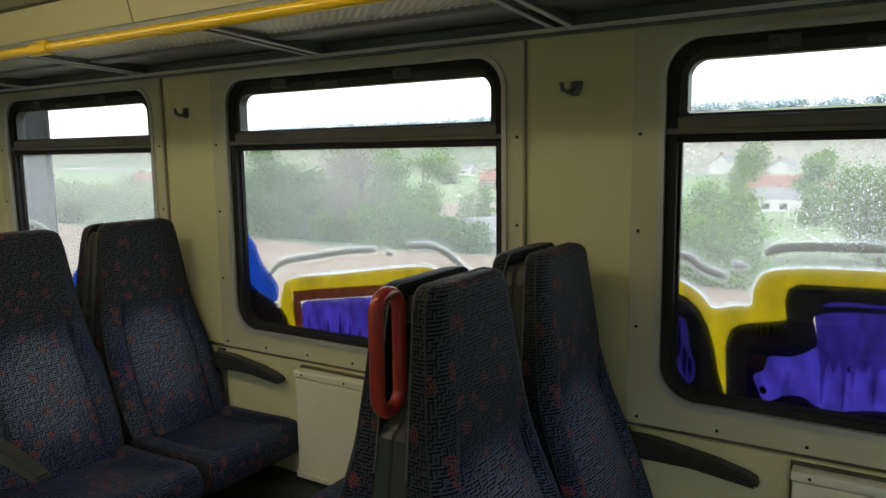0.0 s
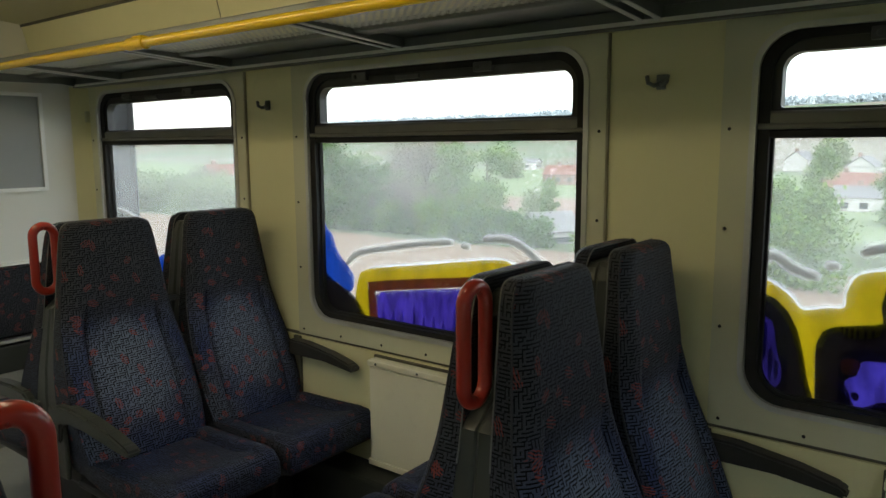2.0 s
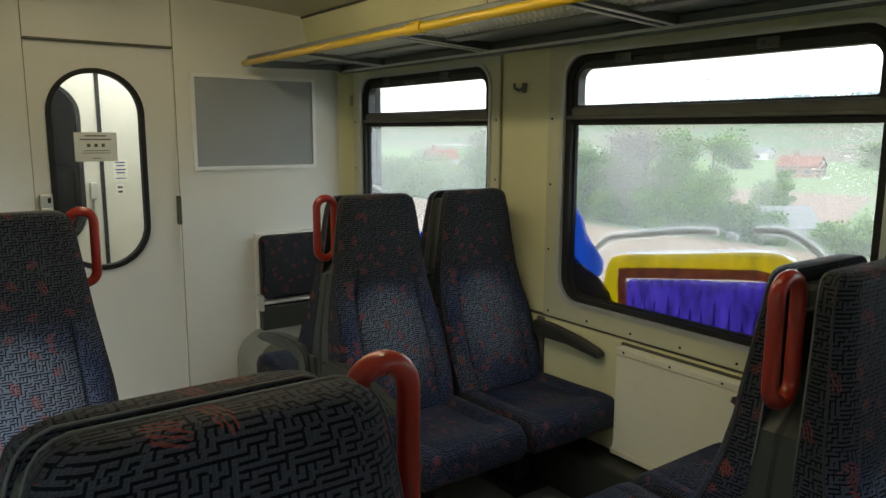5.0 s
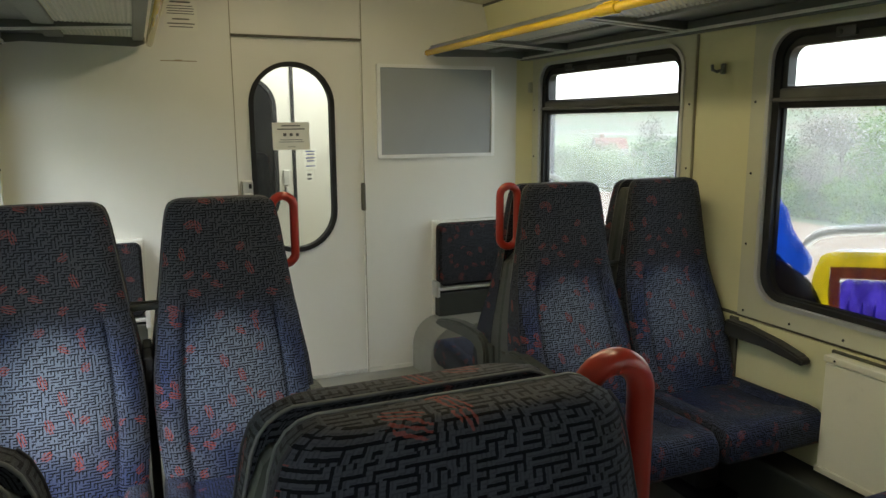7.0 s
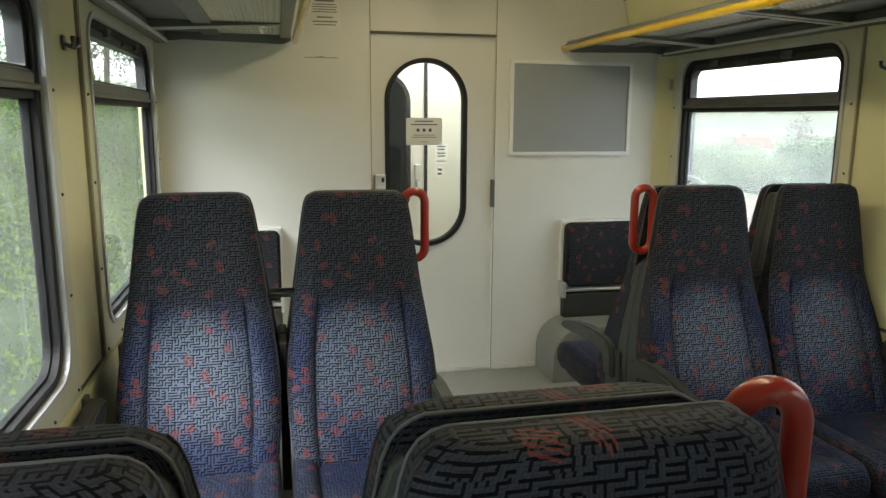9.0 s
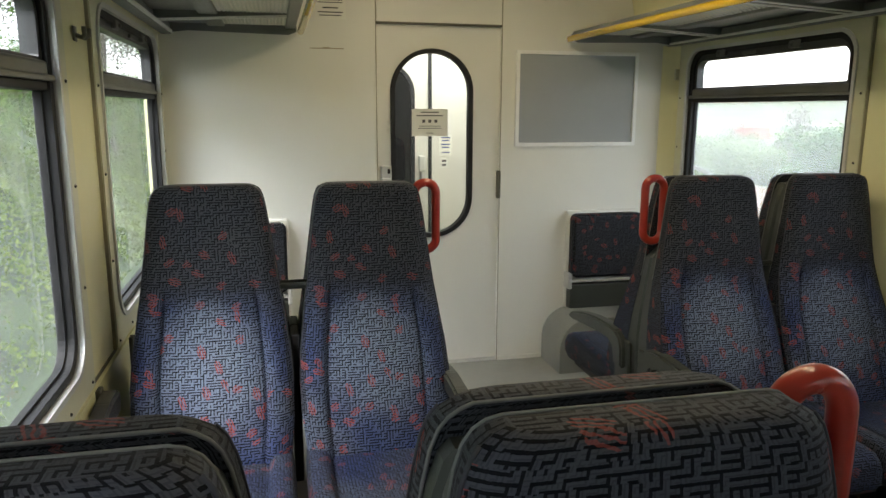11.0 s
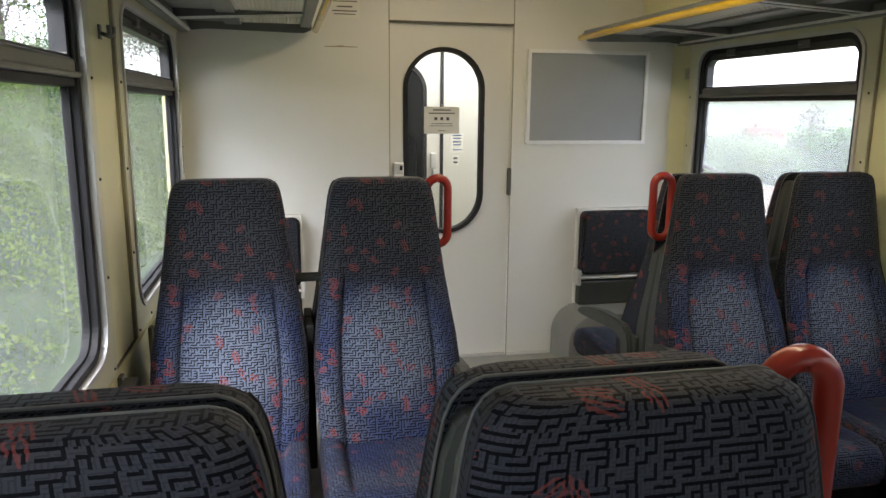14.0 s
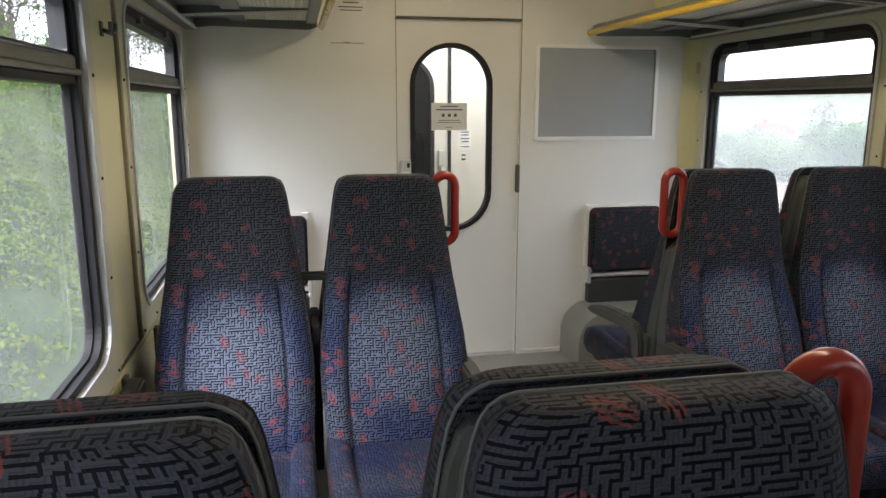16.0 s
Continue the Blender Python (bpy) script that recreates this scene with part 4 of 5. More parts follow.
# ---- seats ----
# Heights, width, front and back of the backrest, for a seat that faces -y
BACK = [(0.36, 0.430, -0.310, -0.120), (0.43, 0.448, -0.300, -0.108), (0.52, 0.468, -0.266, -0.092), (0.61, 0.470, -0.230, -0.078), (0.70, 0.458, -0.194, -0.066),
        (0.78, 0.436, -0.162, -0.057), (0.84, 0.420, -0.143, -0.052), (0.875, 0.408, -0.135, -0.050), (0.91, 0.398, -0.128, -0.049), (0.96, 0.384, -0.121, -0.048), (1.02, 0.368, -0.112, -0.047), (1.08, 0.352, -0.104, -0.046), (1.13, 0.338, -0.097, -0.044),
        (1.163, 0.325, -0.094, -0.042), (1.182, 0.311, -0.093, -0.040), (1.193, 0.294, -0.090, -0.039), (1.200, 0.272, -0.085, -0.039), (1.204, 0.246, -0.077, -0.041)]
FRONT = [-1.0, -0.96, -0.90, -0.83, -0.75, -0.70, -0.665, -0.645, -0.625, -0.58, -0.45, -0.22, 0.0, 0.22, 0.45, 0.58, 0.625, 0.645, 0.665, 0.70, 0.75, 0.83, 0.90, 0.96, 1.0]


def back_ring(z, w, y0, y1):
    """One level of the backrest: a padded middle sewn between two side bolsters, seamed to a flat side gusset."""
    pts, us = [], []
    h = w / 2
    low = max(0.0, min(1.0, (0.895 - z) / 0.05)) * max(0.0, min(1.0, (z - 0.36) / 0.1))
    bulge = min(0.036, (y1 - y0) * 0.42)
    for f in FRONT:
        a = abs(f)
        y = y0 + bulge * (max(0.0, a - 0.70) / 0.30) ** 2.2
        y += 0.024 * low * float(np.interp(a, (0.0, 0.45, 0.625, 0.645, 0.665, 0.72, 0.86, 1.0), (0.60, 0.70, 0.95, 1.45, 0.80, 0.15, 0.0, 0.0)))
        # a padded roll across the small of the back, and a shallow crease under the headrest
        y -= 0.010 * math.exp(-((z - 0.66) / 0.12) ** 2) * (1 - min(1.0, a / 0.6) ** 2)
        y += 0.004 * math.exp(-((z - 0.905) / 0.016) ** 2) * (1 if a < 0.9 else 0)
        pts.append((f * h, y, z))
    run = [0.0]
    for p, q in zip(pts, pts[1:]):
        run.append(run[-1] + math.hypot(q[0] - p[0], q[1] - p[1]))
    us = [r - run[len(FRONT) // 2] for r in run]
    edge_u, yc = us[-1], pts[-1][1]
    for a, y in ((0.998, (yc + y1) / 2), (0.985, y1)):
        pts.append((a * h, y, z)), us.append(edge_u + y - yc)
    for a, y in ((-0.985, y1), (-0.998, (yc + y1) / 2)):
        pts.append((a * h, y, z)), us.append(1.0 + y1 - y)
    return pts, us + [1.0 + y1 - yc]


def seat(arm, name="train_seat", handle=0):
    """A high-backed seat that faces -y. arm: the side of its aisle armrest, -1 or 1, or 0 for none; handle: likewise for a grab handle."""
    what = "high-backed train seat in blue-grey maze-patterned moquette"
    ob = thing(name, what + (", with aisle armrest" if arm else ", beside the wall"), "seat", "train seats")
    rings, us, vs, v, last = [], [], [], 0.0, None
    for row in BACK:
        p, u = back_ring(*row)
        if last:
            v += math.hypot(row[0] - last[0], row[2] - last[2])
        last = row
        rings.append([Vector(q) for q in p]), us.append(u), vs.append(v)
    last_f = len(FRONT) - 1
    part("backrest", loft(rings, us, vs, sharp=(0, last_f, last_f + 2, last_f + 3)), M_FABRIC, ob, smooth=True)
    # welts sewn along the seams of the gusset
    i, j = last_f + 3, last_f + 2
    way = [r[i] for r in rings[6:]] + [rings[-1][i].lerp(rings[-1][j], k / 4) for k in (1, 2, 3)] + [r[j] for r in rings[:5:-1]]
    part("welt", tube(bmesh.new(), way, 0.0020, n=6), M_WELT, ob, smooth=True)
    for f in (0, last_f):
        part("side_welt", tube(bmesh.new(), [r[f] for r in rings[3:-2]], 0.0022, n=6), M_PIPING, ob, smooth=True)
    # plastic shell behind the backrest, narrowed beside a grab handle
    bm = bmesh.new()
    rows = []
    for z, w, y0, y1 in BACK[:-5] + [(1.163, 0.316, -0.09, -0.043), (1.174, 0.296, -0.09, -0.042)]:
        h = w / 2 - 0.005
        right = h - (0.052 if arm > 0 and z > 0.955 else 0.0)
        left = h - (0.052 if arm < 0 and z > 0.955 else 0.0)
        rows.append([bm.verts.new(q) for q in ((-left, y1 - 0.004, z), (right, y1 - 0.004, z), (right, -0.019, z), (right - 0.007, -0.0105, z), (-left + 0.007, -0.0105, z), (-left, -0.019, z))])
    for a, b in zip(rows, rows[1:]):
        for i in range(6):
            bm.faces.new((a[i], a[(i + 1) % 6], b[(i + 1) % 6], b[i]))
    bm.faces.new(rows[0][::-1]), bm.faces.new(rows[-1])
    bmesh.ops.recalc_face_normals(bm, faces=bm.faces[:])
    part("back_shell", bm, M_SHELL, ob, "grey-green plastic back shell", smooth=False)
    # cushion: rings from back to front
    rings, us, vs, v, last = [], [], [], 0.0, None
    for y, top, bottom, w in ((-0.215, 0.405, 0.375, 0.42), (-0.23, 0.418, 0.355, 0.446), (-0.30, 0.424, 0.335, 0.456), (-0.42, 0.426, 0.325, 0.46), (-0.54, 0.430, 0.318, 0.46), (-0.62, 0.434, 0.312, 0.46), (-0.665, 0.430, 0.308, 0.458), (-0.69, 0.415, 0.310, 0.45), (-0.70, 0.39, 0.325, 0.436)):
        h = w / 2
        mid_z = (top + bottom) / 2
        dip = 0.024 if -0.60 < y < -0.22 else 0.008 if y > -0.64 else 0.0
        line = []
        for f in (-0.95, -0.85, -0.74, -0.69, -0.66, -0.62, -0.3, 0.0, 0.3, 0.62, 0.66, 0.69, 0.74, 0.85, 0.95):
            a = abs(f)
            line.append((f * h, y, top - dip * float(np.interp(a, (0.3, 0.62, 0.66, 0.69, 0.74), (0.85, 0.95, 1.3, 0.7, 0.0))) - (0.006 if a > 0.9 else 0)))
        line += [(h, y, mid_z + 0.02), (h, y, mid_z - 0.02), (0.93 * h, y, bottom), (-0.93 * h, y, bottom), (-h, y, mid_z - 0.02), (-h, y, mid_z + 0.02)]
        u, run = [], 0.0
        for i, q in enumerate(line):
            if i:
                run += (Vector(q) - Vector(line[i - 1])).length
            u.append(run - h)
        if last is not None:
            v += math.hypot(y - last[0], top - last[1])
        last = (y, top)
        rings.append([Vector(q) for q in line]), us.append(u + [u[-1] + 0.03]), vs.append(v + 2.0)
    part("cushion", loft(rings, us, vs), M_FABRIC, ob, smooth=True)
    part("seat_pan", boxes((-0.20, 0.20, -0.64, -0.12, 0.285, 0.318), bevel=0.012), M_DARK, ob)
    part("leg", boxes((-0.05, 0.05, -0.40, -0.10, 0.03, 0.30), bevel=0.02), M_DARK, ob)
    part("foot", boxes((-0.09, 0.09, -0.46, -0.04, 0.0, 0.032), bevel=0.008), M_DARK, ob)
    part("back_bracket", boxes((-0.19, 0.19, -0.15, -0.005, 0.28, 0.42), bevel=0.02), M_DARK, ob)
    if arm:
        x0 = arm * 0.236
        prof = [(-0.075, 0.47), (-0.078, 0.545), (-0.095, 0.585), (-0.135, 0.606), (-0.22, 0.612), (-0.34, 0.606), (-0.46, 0.588), (-0.55, 0.566), (-0.582, 0.552), (-0.586, 0.540), (-0.565, 0.530), (-0.45, 0.540), (-0.30, 0.553), (-0.20, 0.553), (-0.155, 0.535), (-0.14, 0.47)]
        bm = bmesh.new()
        plate(bm, "x", prof, x0 - 0.024, x0 + 0.024)
        bmesh.ops.bevel(bm, geom=bm.edges[:], offset=0.008, segments=2, affect="EDGES")
        part("armrest", bm, M_SHELL, ob, "grey-green plastic armrest")
        part("side_plate", boxes((x0 - 0.012, x0 + 0.004, -0.16, -0.05, 0.34, 0.58), bevel=0.006), M_SHELL, ob)
        # added black plate that stands in for the shade between two seats
        part("gap_shade_plate", boxes((-arm * 0.230, -arm * 0.258, -0.13, -0.02, 0.24, 0.74), bevel=0.006), M_RUBBER, ob, "added dark plate standing in for shade between seats")
        part("link_bar", boxes((-arm * 0.19, -arm * 0.285, -0.052, -0.034, 0.866, 0.886), bevel=0.006), M_SHELL, ob, "short dark bar between two seats")
    if handle:
        bm = bmesh.new()
        tube(bm, [(x, -0.009, z) for x, z in round_rect(handle * 0.196 - 0.036, handle * 0.196 + 0.036, 0.970, 1.196, 0.0355, 8)], 0.0145, closed=True, n=12)
        part("grab_handle", bm, M_RED, ob, "glossy red tubular grab handle", smooth=True)
        part("handle_mount", boxes((handle * 0.08, handle * 0.155, -0.020, -0.002, 1.02, 1.13), bevel=0.003), M_SHELL, ob)
    return ob


def turned(x, y):
    return pose(x, y - 0.018, -0.026 if x < 0 and y < -2 else -0.006, 0, 0, 180)


# left pairs (by the embankment) and right pairs (by the field), rows by the row's middle
ROWS_L, ROWS_R = (-1.495, -3.275), (-1.500, -3.305)
LEFT_WINDOW, LEFT_AISLE, RIGHT_AISLE, RIGHT_WINDOW = -0.999, -0.510, 0.715, 1.195
s_win = seat(0)
s_win.matrix_basis = pose(LEFT_WINDOW, ROWS_L[0], 0)
copy_thing(s_win, pose(LEFT_WINDOW, ROWS_L[1], -0.010))
for r in ROWS_L:
    copy_thing(s_win, turned(LEFT_WINDOW, r))
for r in ROWS_R:
    copy_thing(s_win, pose(RIGHT_WINDOW - (0.018 if r < -2 else 0), r, 0))
    copy_thing(s_win, turned(RIGHT_WINDOW, r))
s_left = seat(1, handle=1)
s_left.matrix_basis = pose(LEFT_AISLE, ROWS_L[0], 0)
copy_thing(s_left, pose(LEFT_AISLE + 0.006, ROWS_L[1], -0.010))
s_right = seat(-1, handle=-1)
s_right.matrix_basis = pose(RIGHT_AISLE, ROWS_R[0], 0)
copy_thing(s_right, pose(RIGHT_AISLE - 0.021, ROWS_R[1], 0))
r_left = seat(-1)
r_left.matrix_basis = turned(LEFT_AISLE, ROWS_L[0])
copy_thing(r_left, turned(LEFT_AISLE, ROWS_L[1]))
r_right = seat(1)
r_right.matrix_basis = turned(RIGHT_AISLE, ROWS_R[0])
copy_thing(r_right, turned(RIGHT_AISLE - 0.01, ROWS_R[1]))

# ---- folding seats and the casings at the end wall ----


def folding_seat(x0, x1):
    ob = thing("folding_seat", "folded-up wall seat in dark maze-patterned moquette", "folding seat", "folding seats")
    part("wall_plate", boxes((x0 - 0.012, x1 + 0.012, -0.03, 0.0, 0.30, 0.868), bevel=0.008), M_WHITE, ob, "off-white backing plate")
    bm = bmesh.new()
    uv = bm.loops.layers.uv.new("UVMap")
    plate(bm, "y", round_rect(x0, x1, 0.49, 0.855, 0.035, 5), -0.105, -0.032)
    bmesh.ops.bevel(bm, geom=[e for e in bm.edges if abs(e.verts[0].co.y - e.verts[1].co.y) < 1e-4], offset=0.014, segments=3, affect="EDGES")
    for f in bm.faces:
        for loop in f.loops:
            loop[uv].uv = (loop.vert.co.x + 0.3 * loop.vert.co.y, loop.vert.co.z + 0.3)
    part("seat_pad", bm, M_FABRIC, ob)
    bm = tube(bmesh.new(), [(x0 - 0.01, -0.075, 0.468), (x1 + 0.01, -0.075, 0.468)], 0.012)
    box(bm, x0 - 0.018, x0 + 0.004, -0.10, -0.02, 0.425, 0.515, 0.004)
    box(bm, x1 - 0.004, x1 + 0.018, -0.10, -0.02, 0.425, 0.515, 0.004)
    part("hinge_bar", bm, M_TRIM, ob, "steel hinge bar")
    part("lower_box", boxes((x0, x1, -0.085, -0.02, 0.305, 0.445), bevel=0.006), M_SHELL, ob)


folding_seat(0.828, 1.26)
folding_seat(-1.19, -0.752)
casing = thing("corner_casing", "grey metal casing with a rounded top edge at the end wall", "casing")
bm = bmesh.new()
arc = [(0.69 + 0.16 * (1 - math.cos(radians(a))), 0.14 + 0.165 * math.sin(radians(a))) for a in range(0, 91, 10)]
plate(bm, "y", [(0.69, 0.0)] + arc + [(XR, 0.305), (XR, 0.0)], -0.30, -0.014)
part("shell", bm, M_CASING, casing)
bm = bmesh.new()
for i in range(9):
    a = radians(12 + i * 9)
    bmesh.ops.create_icosphere(bm, subdivisions=1, radius=0.006, matrix=Matrix.Translation((0.69 + 0.16 * (1 - math.cos(a)), -0.02, 0.14 + 0.165 * math.sin(a))))
part("rivets", bm, M_TRIM, casing)
tagged(mesh_ob("seat_plinth", boxes((-0.36, -0.17, -1.02, -0.42, 0.0, 0.03), bevel=0.004), M_SHELL), "low grey plate on the floor by the aisle", "plinth")

# fluorescent ceiling lamps along the aisle
for y in (-0.95, -1.95, -2.95):
    cl = thing("ceiling_lamp", "long ceiling lamp with a white diffuser over the aisle", "ceiling lamp", "ceiling lamps")
    part("housing", boxes((0.0, 0.125, y - 0.47, y + 0.47, 2.118, 2.15), bevel=0.006), M_TRIM, cl)
    part("diffuser", boxes((0.01, 0.115, y - 0.45, y + 0.45, 2.06, 2.117), bevel=0.012), M_LIT, cl, "glowing warm white diffuser")

# ---- spray paint on the outside of the windows ----

X_PAINT = XR + 0.056


def smooth_line(pts, closed=True, n=5):
    """A softly bent line through the given points."""
    out, m = [], len(pts)
    for i in range(m if closed else m - 1):
        p0, p1, p2, p3 = (pts[(i + d) % m] if closed else pts[max(0, min(m - 1, i + d))] for d in (-1, 0, 1, 2))
        for k in range(n):
            t = k / n
            out.append(tuple(0.5 * (2 * b + (c - a) * t + (2 * a - 5 * b + 4 * c - d) * t * t + (3 * b - a - 3 * c + d) * t ** 3) for a, b, c, d in zip(p0, p1, p2, p3)))
    return out if closed else out + [pts[-1]]


def patch(name, material, outline, parent, x=0.0, holes=(), soft=True):
    """A patch of paint, with holes where other colours show."""
    loops = [smooth_line(some) if soft else list(some) for some in (outline, *holes)]
    flat = [(y, z) for some in loops for y, z in some]
    bm = bmesh.new()
    vs = [bm.verts.new((X_PAINT + x, y, z)) for y, z in flat]
    for tri in tessellate_polygon([[Vector((y, z, 0)) for y, z in some] for some in loops]):
        if len(set(tri)) == 3:
            bm.faces.new([vs[i] for i in tri])
    return part(name, bm, material, parent)


def stroke(parent, pts, wide=0.017, inked=True):
    """A grey marker stroke with a white mist of overspray round it, or the mist alone."""
    line = smooth_line(pts, False, 6) if len(pts) > 1 else [(pts[0][0] - 0.008, pts[0][1]), (pts[0][0] + 0.008, pts[0][1])]
    for name, w, material, x in (("overspray", wide * 2.1, M_MIST, 0.005), ("line", wide * 0.6, M_SP_GREY, 0.0))[:2 if inked else 1]:
        bm, rows = bmesh.new(), []
        uv = bm.loops.layers.uv.new("UVMap")
        m, middle = len(line), set()
        for i, (y, z) in enumerate(line):
            (ya, za), (yb, zb) = line[max(i - 1, 0)], line[min(i + 1, m - 1)]
            d = math.hypot(yb - ya, zb - za) or 1
            ny, nz = -(zb - za) / d, (yb - ya) / d
            end = w * (0.75 if i in (0, m - 1) else 1.0) * (1 + 0.1 * math.sin(i * 2.1))
            rows.append([bm.verts.new((X_PAINT + x, y + k * ny * end, z + k * nz * end)) for k in (-1, 0, 1)])
            middle.add(rows[-1][1])
        for a, b in zip(rows, rows[1:]):
            for k in (0, 1):
                bm.faces.new((a[k], a[k + 1], b[k + 1], b[k]))
        # round ends
        for row, sgn in ((rows[0], -1), (rows[-1], 1)):
            e = row[2].co - row[1].co
            fwd = Vector((0, e.z, -e.y)) * sgn
            arc = [row[0]] + [bm.verts.new(row[1].co - e * math.cos(math.pi * k / 6) + fwd * math.sin(math.pi * k / 6)) for k in range(1, 6)] + [row[2]]
            for p, q in zip(arc, arc[1:]):
                bm.faces.new((row[1], p, q))
        for f in bm.faces:
            for loop in f.loops:
                loop[uv].uv = (1.0 if loop.vert in middle else 0.0, 0.5)
        part(name, bm, material, parent)


art2 = thing("graffiti", "yellow, maroon and purple spray paint on the outside of the pane", "graffiti", "graffiti")
patch("yellow_band", M_SP_YELLOW, [(-2.073, 0.774), (-2.032, 0.829), (-2.050, 0.924), (-2.105, 0.972), (-2.365, 1.012), (-2.713, 1.064), (-2.80, 1.046), (-2.95, 1.00), (-2.95, 0.95), (-2.719, 0.998), (-2.595, 0.99), (-2.149, 0.927), (-2.103, 0.898), (-2.108, 0.776)], art2)
patch("maroon_band", M_SP_MAROON, [(-2.109, 0.774), (-2.104, 0.898), (-2.150, 0.928), (-2.595, 0.991), (-2.718, 0.999), (-2.99, 0.975), (-2.99, 0.945), (-2.721, 0.967), (-2.40, 0.924), (-2.166, 0.888), (-2.146, 0.871), (-2.150, 0.774)], art2, 0.001)
patch("purple_fill", M_SP_PURPLE, [(-2.150, 0.772), (-2.146, 0.870), (-2.168, 0.886), (-2.40, 0.922), (-2.72, 0.965), (-3.03, 0.94), (-3.03, 0.772), (-2.6, 0.772)], art2, 0.002, soft=False)
random.seed(4)
drip = []
for i in range(17):
    y = -2.17 - i * 0.05 - random.uniform(0, 0.012)
    top = 0.80 + random.uniform(0.0, 0.06)
    patch("light_drip", M_SP_VIOLET, [(y, 0.774), (y - 0.026, 0.774), (y - 0.018, 0.79), (y - 0.015, top), (y - 0.012, top + 0.012), (y - 0.010, top), (y - 0.007, 0.79)], art2, -0.002)
patch("blue_patch", M_SP_BLUE, [(-1.852, 1.14), (-1.880, 1.119), (-1.906, 1.098), (-1.925, 1.05), (-1.950, 1.013), (-2.000, 0.965), (-2.027, 0.925), (-2.004, 0.868), (-1.92, 0.90), (-1.852, 0.93)], art2)
patch("black_patch", M_SP_BLACK, [(-1.852, 0.928), (-1.92, 0.898), (-2.001, 0.866), (-2.040, 0.835), (-2.066, 0.800), (-2.071, 0.774), (-1.90, 0.774), (-1.852, 0.80)], art2)
stroke(art2, [(-2.038, 0.844), (-2.062, 0.920), (-2.125, 0.972), (-2.25, 0.997), (-2.411, 1.022), (-2.558, 1.043), (-2.716, 1.064), (-2.80, 1.050)], 0.008, inked=False)
stroke(art2, [(-1.988, 0.983), (-2.059, 1.033), (-2.235, 1.069), (-2.38, 1.095), (-2.517, 1.110)])
stroke(art2, [(-2.583, 1.100)])
stroke(art2, [(-2.668, 1.132), (-2.766, 1.136), (-2.843, 1.104), (-2.94, 1.03)])

art3 = thing("graffiti", "large black, purple and yellow spray lettering on the pane", "graffiti", "graffiti")
YB = -4.79
TOP = [(-3.555, 1.100), (-3.590, 1.093), (-3.621, 1.080), (-3.661, 1.053), (-3.689, 1.022), (-3.712, 1.020), (-3.751, 1.031), (-3.792, 1.037), (-3.796, 1.076), (-3.812, 1.116), (-3.839, 1.133), (-3.886, 1.142), (-3.951, 1.148), (-4.10, 1.151), (-4.45, 1.155), (YB, 1.15)]
EDGE = [(-3.555, 1.056), (-3.591, 1.049), (-3.623, 1.036), (-3.654, 1.007), (-3.679, 0.961), (-3.699, 0.899), (-3.710, 0.835), (-3.728, 0.774), (-3.737, 0.775), (-3.733, 0.871), (-3.733, 0.927), (-3.746, 0.961), (-3.774, 0.980), (-3.810, 0.989), (-3.858, 0.998), (-3.881, 1.008), (-3.876, 1.045), (-3.884, 1.084), (-3.908, 1.098), (-3.954, 1.100), (-4.10, 1.103), (-4.45, 1.10), (YB, 1.09)]
edge, top = smooth_line(EDGE, False, 4), smooth_line(TOP, False, 4)
patch("yellow_outline", M_SP_YELLOW, top + edge[::-1], art3, 0.0, soft=False)
P1 = [(-3.572, 0.995), (-3.588, 0.990), (-3.612, 0.982), (-3.625, 0.963), (-3.638, 0.890), (-3.652, 0.843), (-3.646, 0.800), (-3.615, 0.782), (-3.585, 0.800), (-3.572, 0.83)]
P2 = [(-3.806, 0.837), (-3.815, 0.851), (-3.832, 0.862), (-3.844, 0.900), (-3.896, 0.907), (-3.936, 0.928), (-3.957, 0.949), (-3.951, 0.986), (-3.957, 1.029), (-4.103, 1.045), (-4.40, 1.045), (-4.72, 1.03), (-4.75, 0.90), (-4.70, 0.80), (-4.30, 0.800), (-4.117, 0.797), (-4.047, 0.786), (-4.022, 0.778), (-3.983, 0.777), (-3.956, 0.786), (-3.928, 0.803), (-3.888, 0.800), (-3.858, 0.782), (-3.833, 0.778), (-3.820, 0.805)]
STRIP = [(-3.969, 1.056), (-4.019, 1.067), (-4.102, 1.066), (-4.60, 1.062), (-4.60, 1.052), (-4.102, 1.056), (-4.019, 1.056), (-3.972, 1.050)]
patch("black_fill", M_SP_BLACK, edge + [(YB, 0.772), (-3.560, 0.772)], art3, 0.001, soft=False, holes=(smooth_line(P1), smooth_line(P2), smooth_line(STRIP)))
patch("violet_strip", M_SP_DEEP, [(-3.95, 1.047), (-3.95, 1.072), (-4.62, 1.072), (-4.62, 1.047)], art3, 0.002, soft=False)
patch("purple_patch", M_SP_DUSK, [(-3.56, 1.0), (-3.66, 1.0), (-3.67, 0.776), (-3.56, 0.776)], art3, 0.002, soft=False)
# streaks run down the small letter
random.seed(3)
for y, z0, z1 in ((-3.584, 0.93, 0.84), (-3.600, 0.97, 0.86), (-3.618, 0.90, 0.80), (-3.634, 0.87, 0.81)):
    patch("light_streak", M_SP_DEEP, [(y, z0), (y - 0.009, z0 - 0.01), (y - 0.010, (z0 + z1) / 2), (y - 0.005, z1), (y + 0.002, (z0 + z1) / 2)], art3, -0.001)
# a darker sheet of paint runs down in fingers over the bright one
random.seed(9)
fringe = [(-3.955, 0.952), (-3.962, 0.925)]
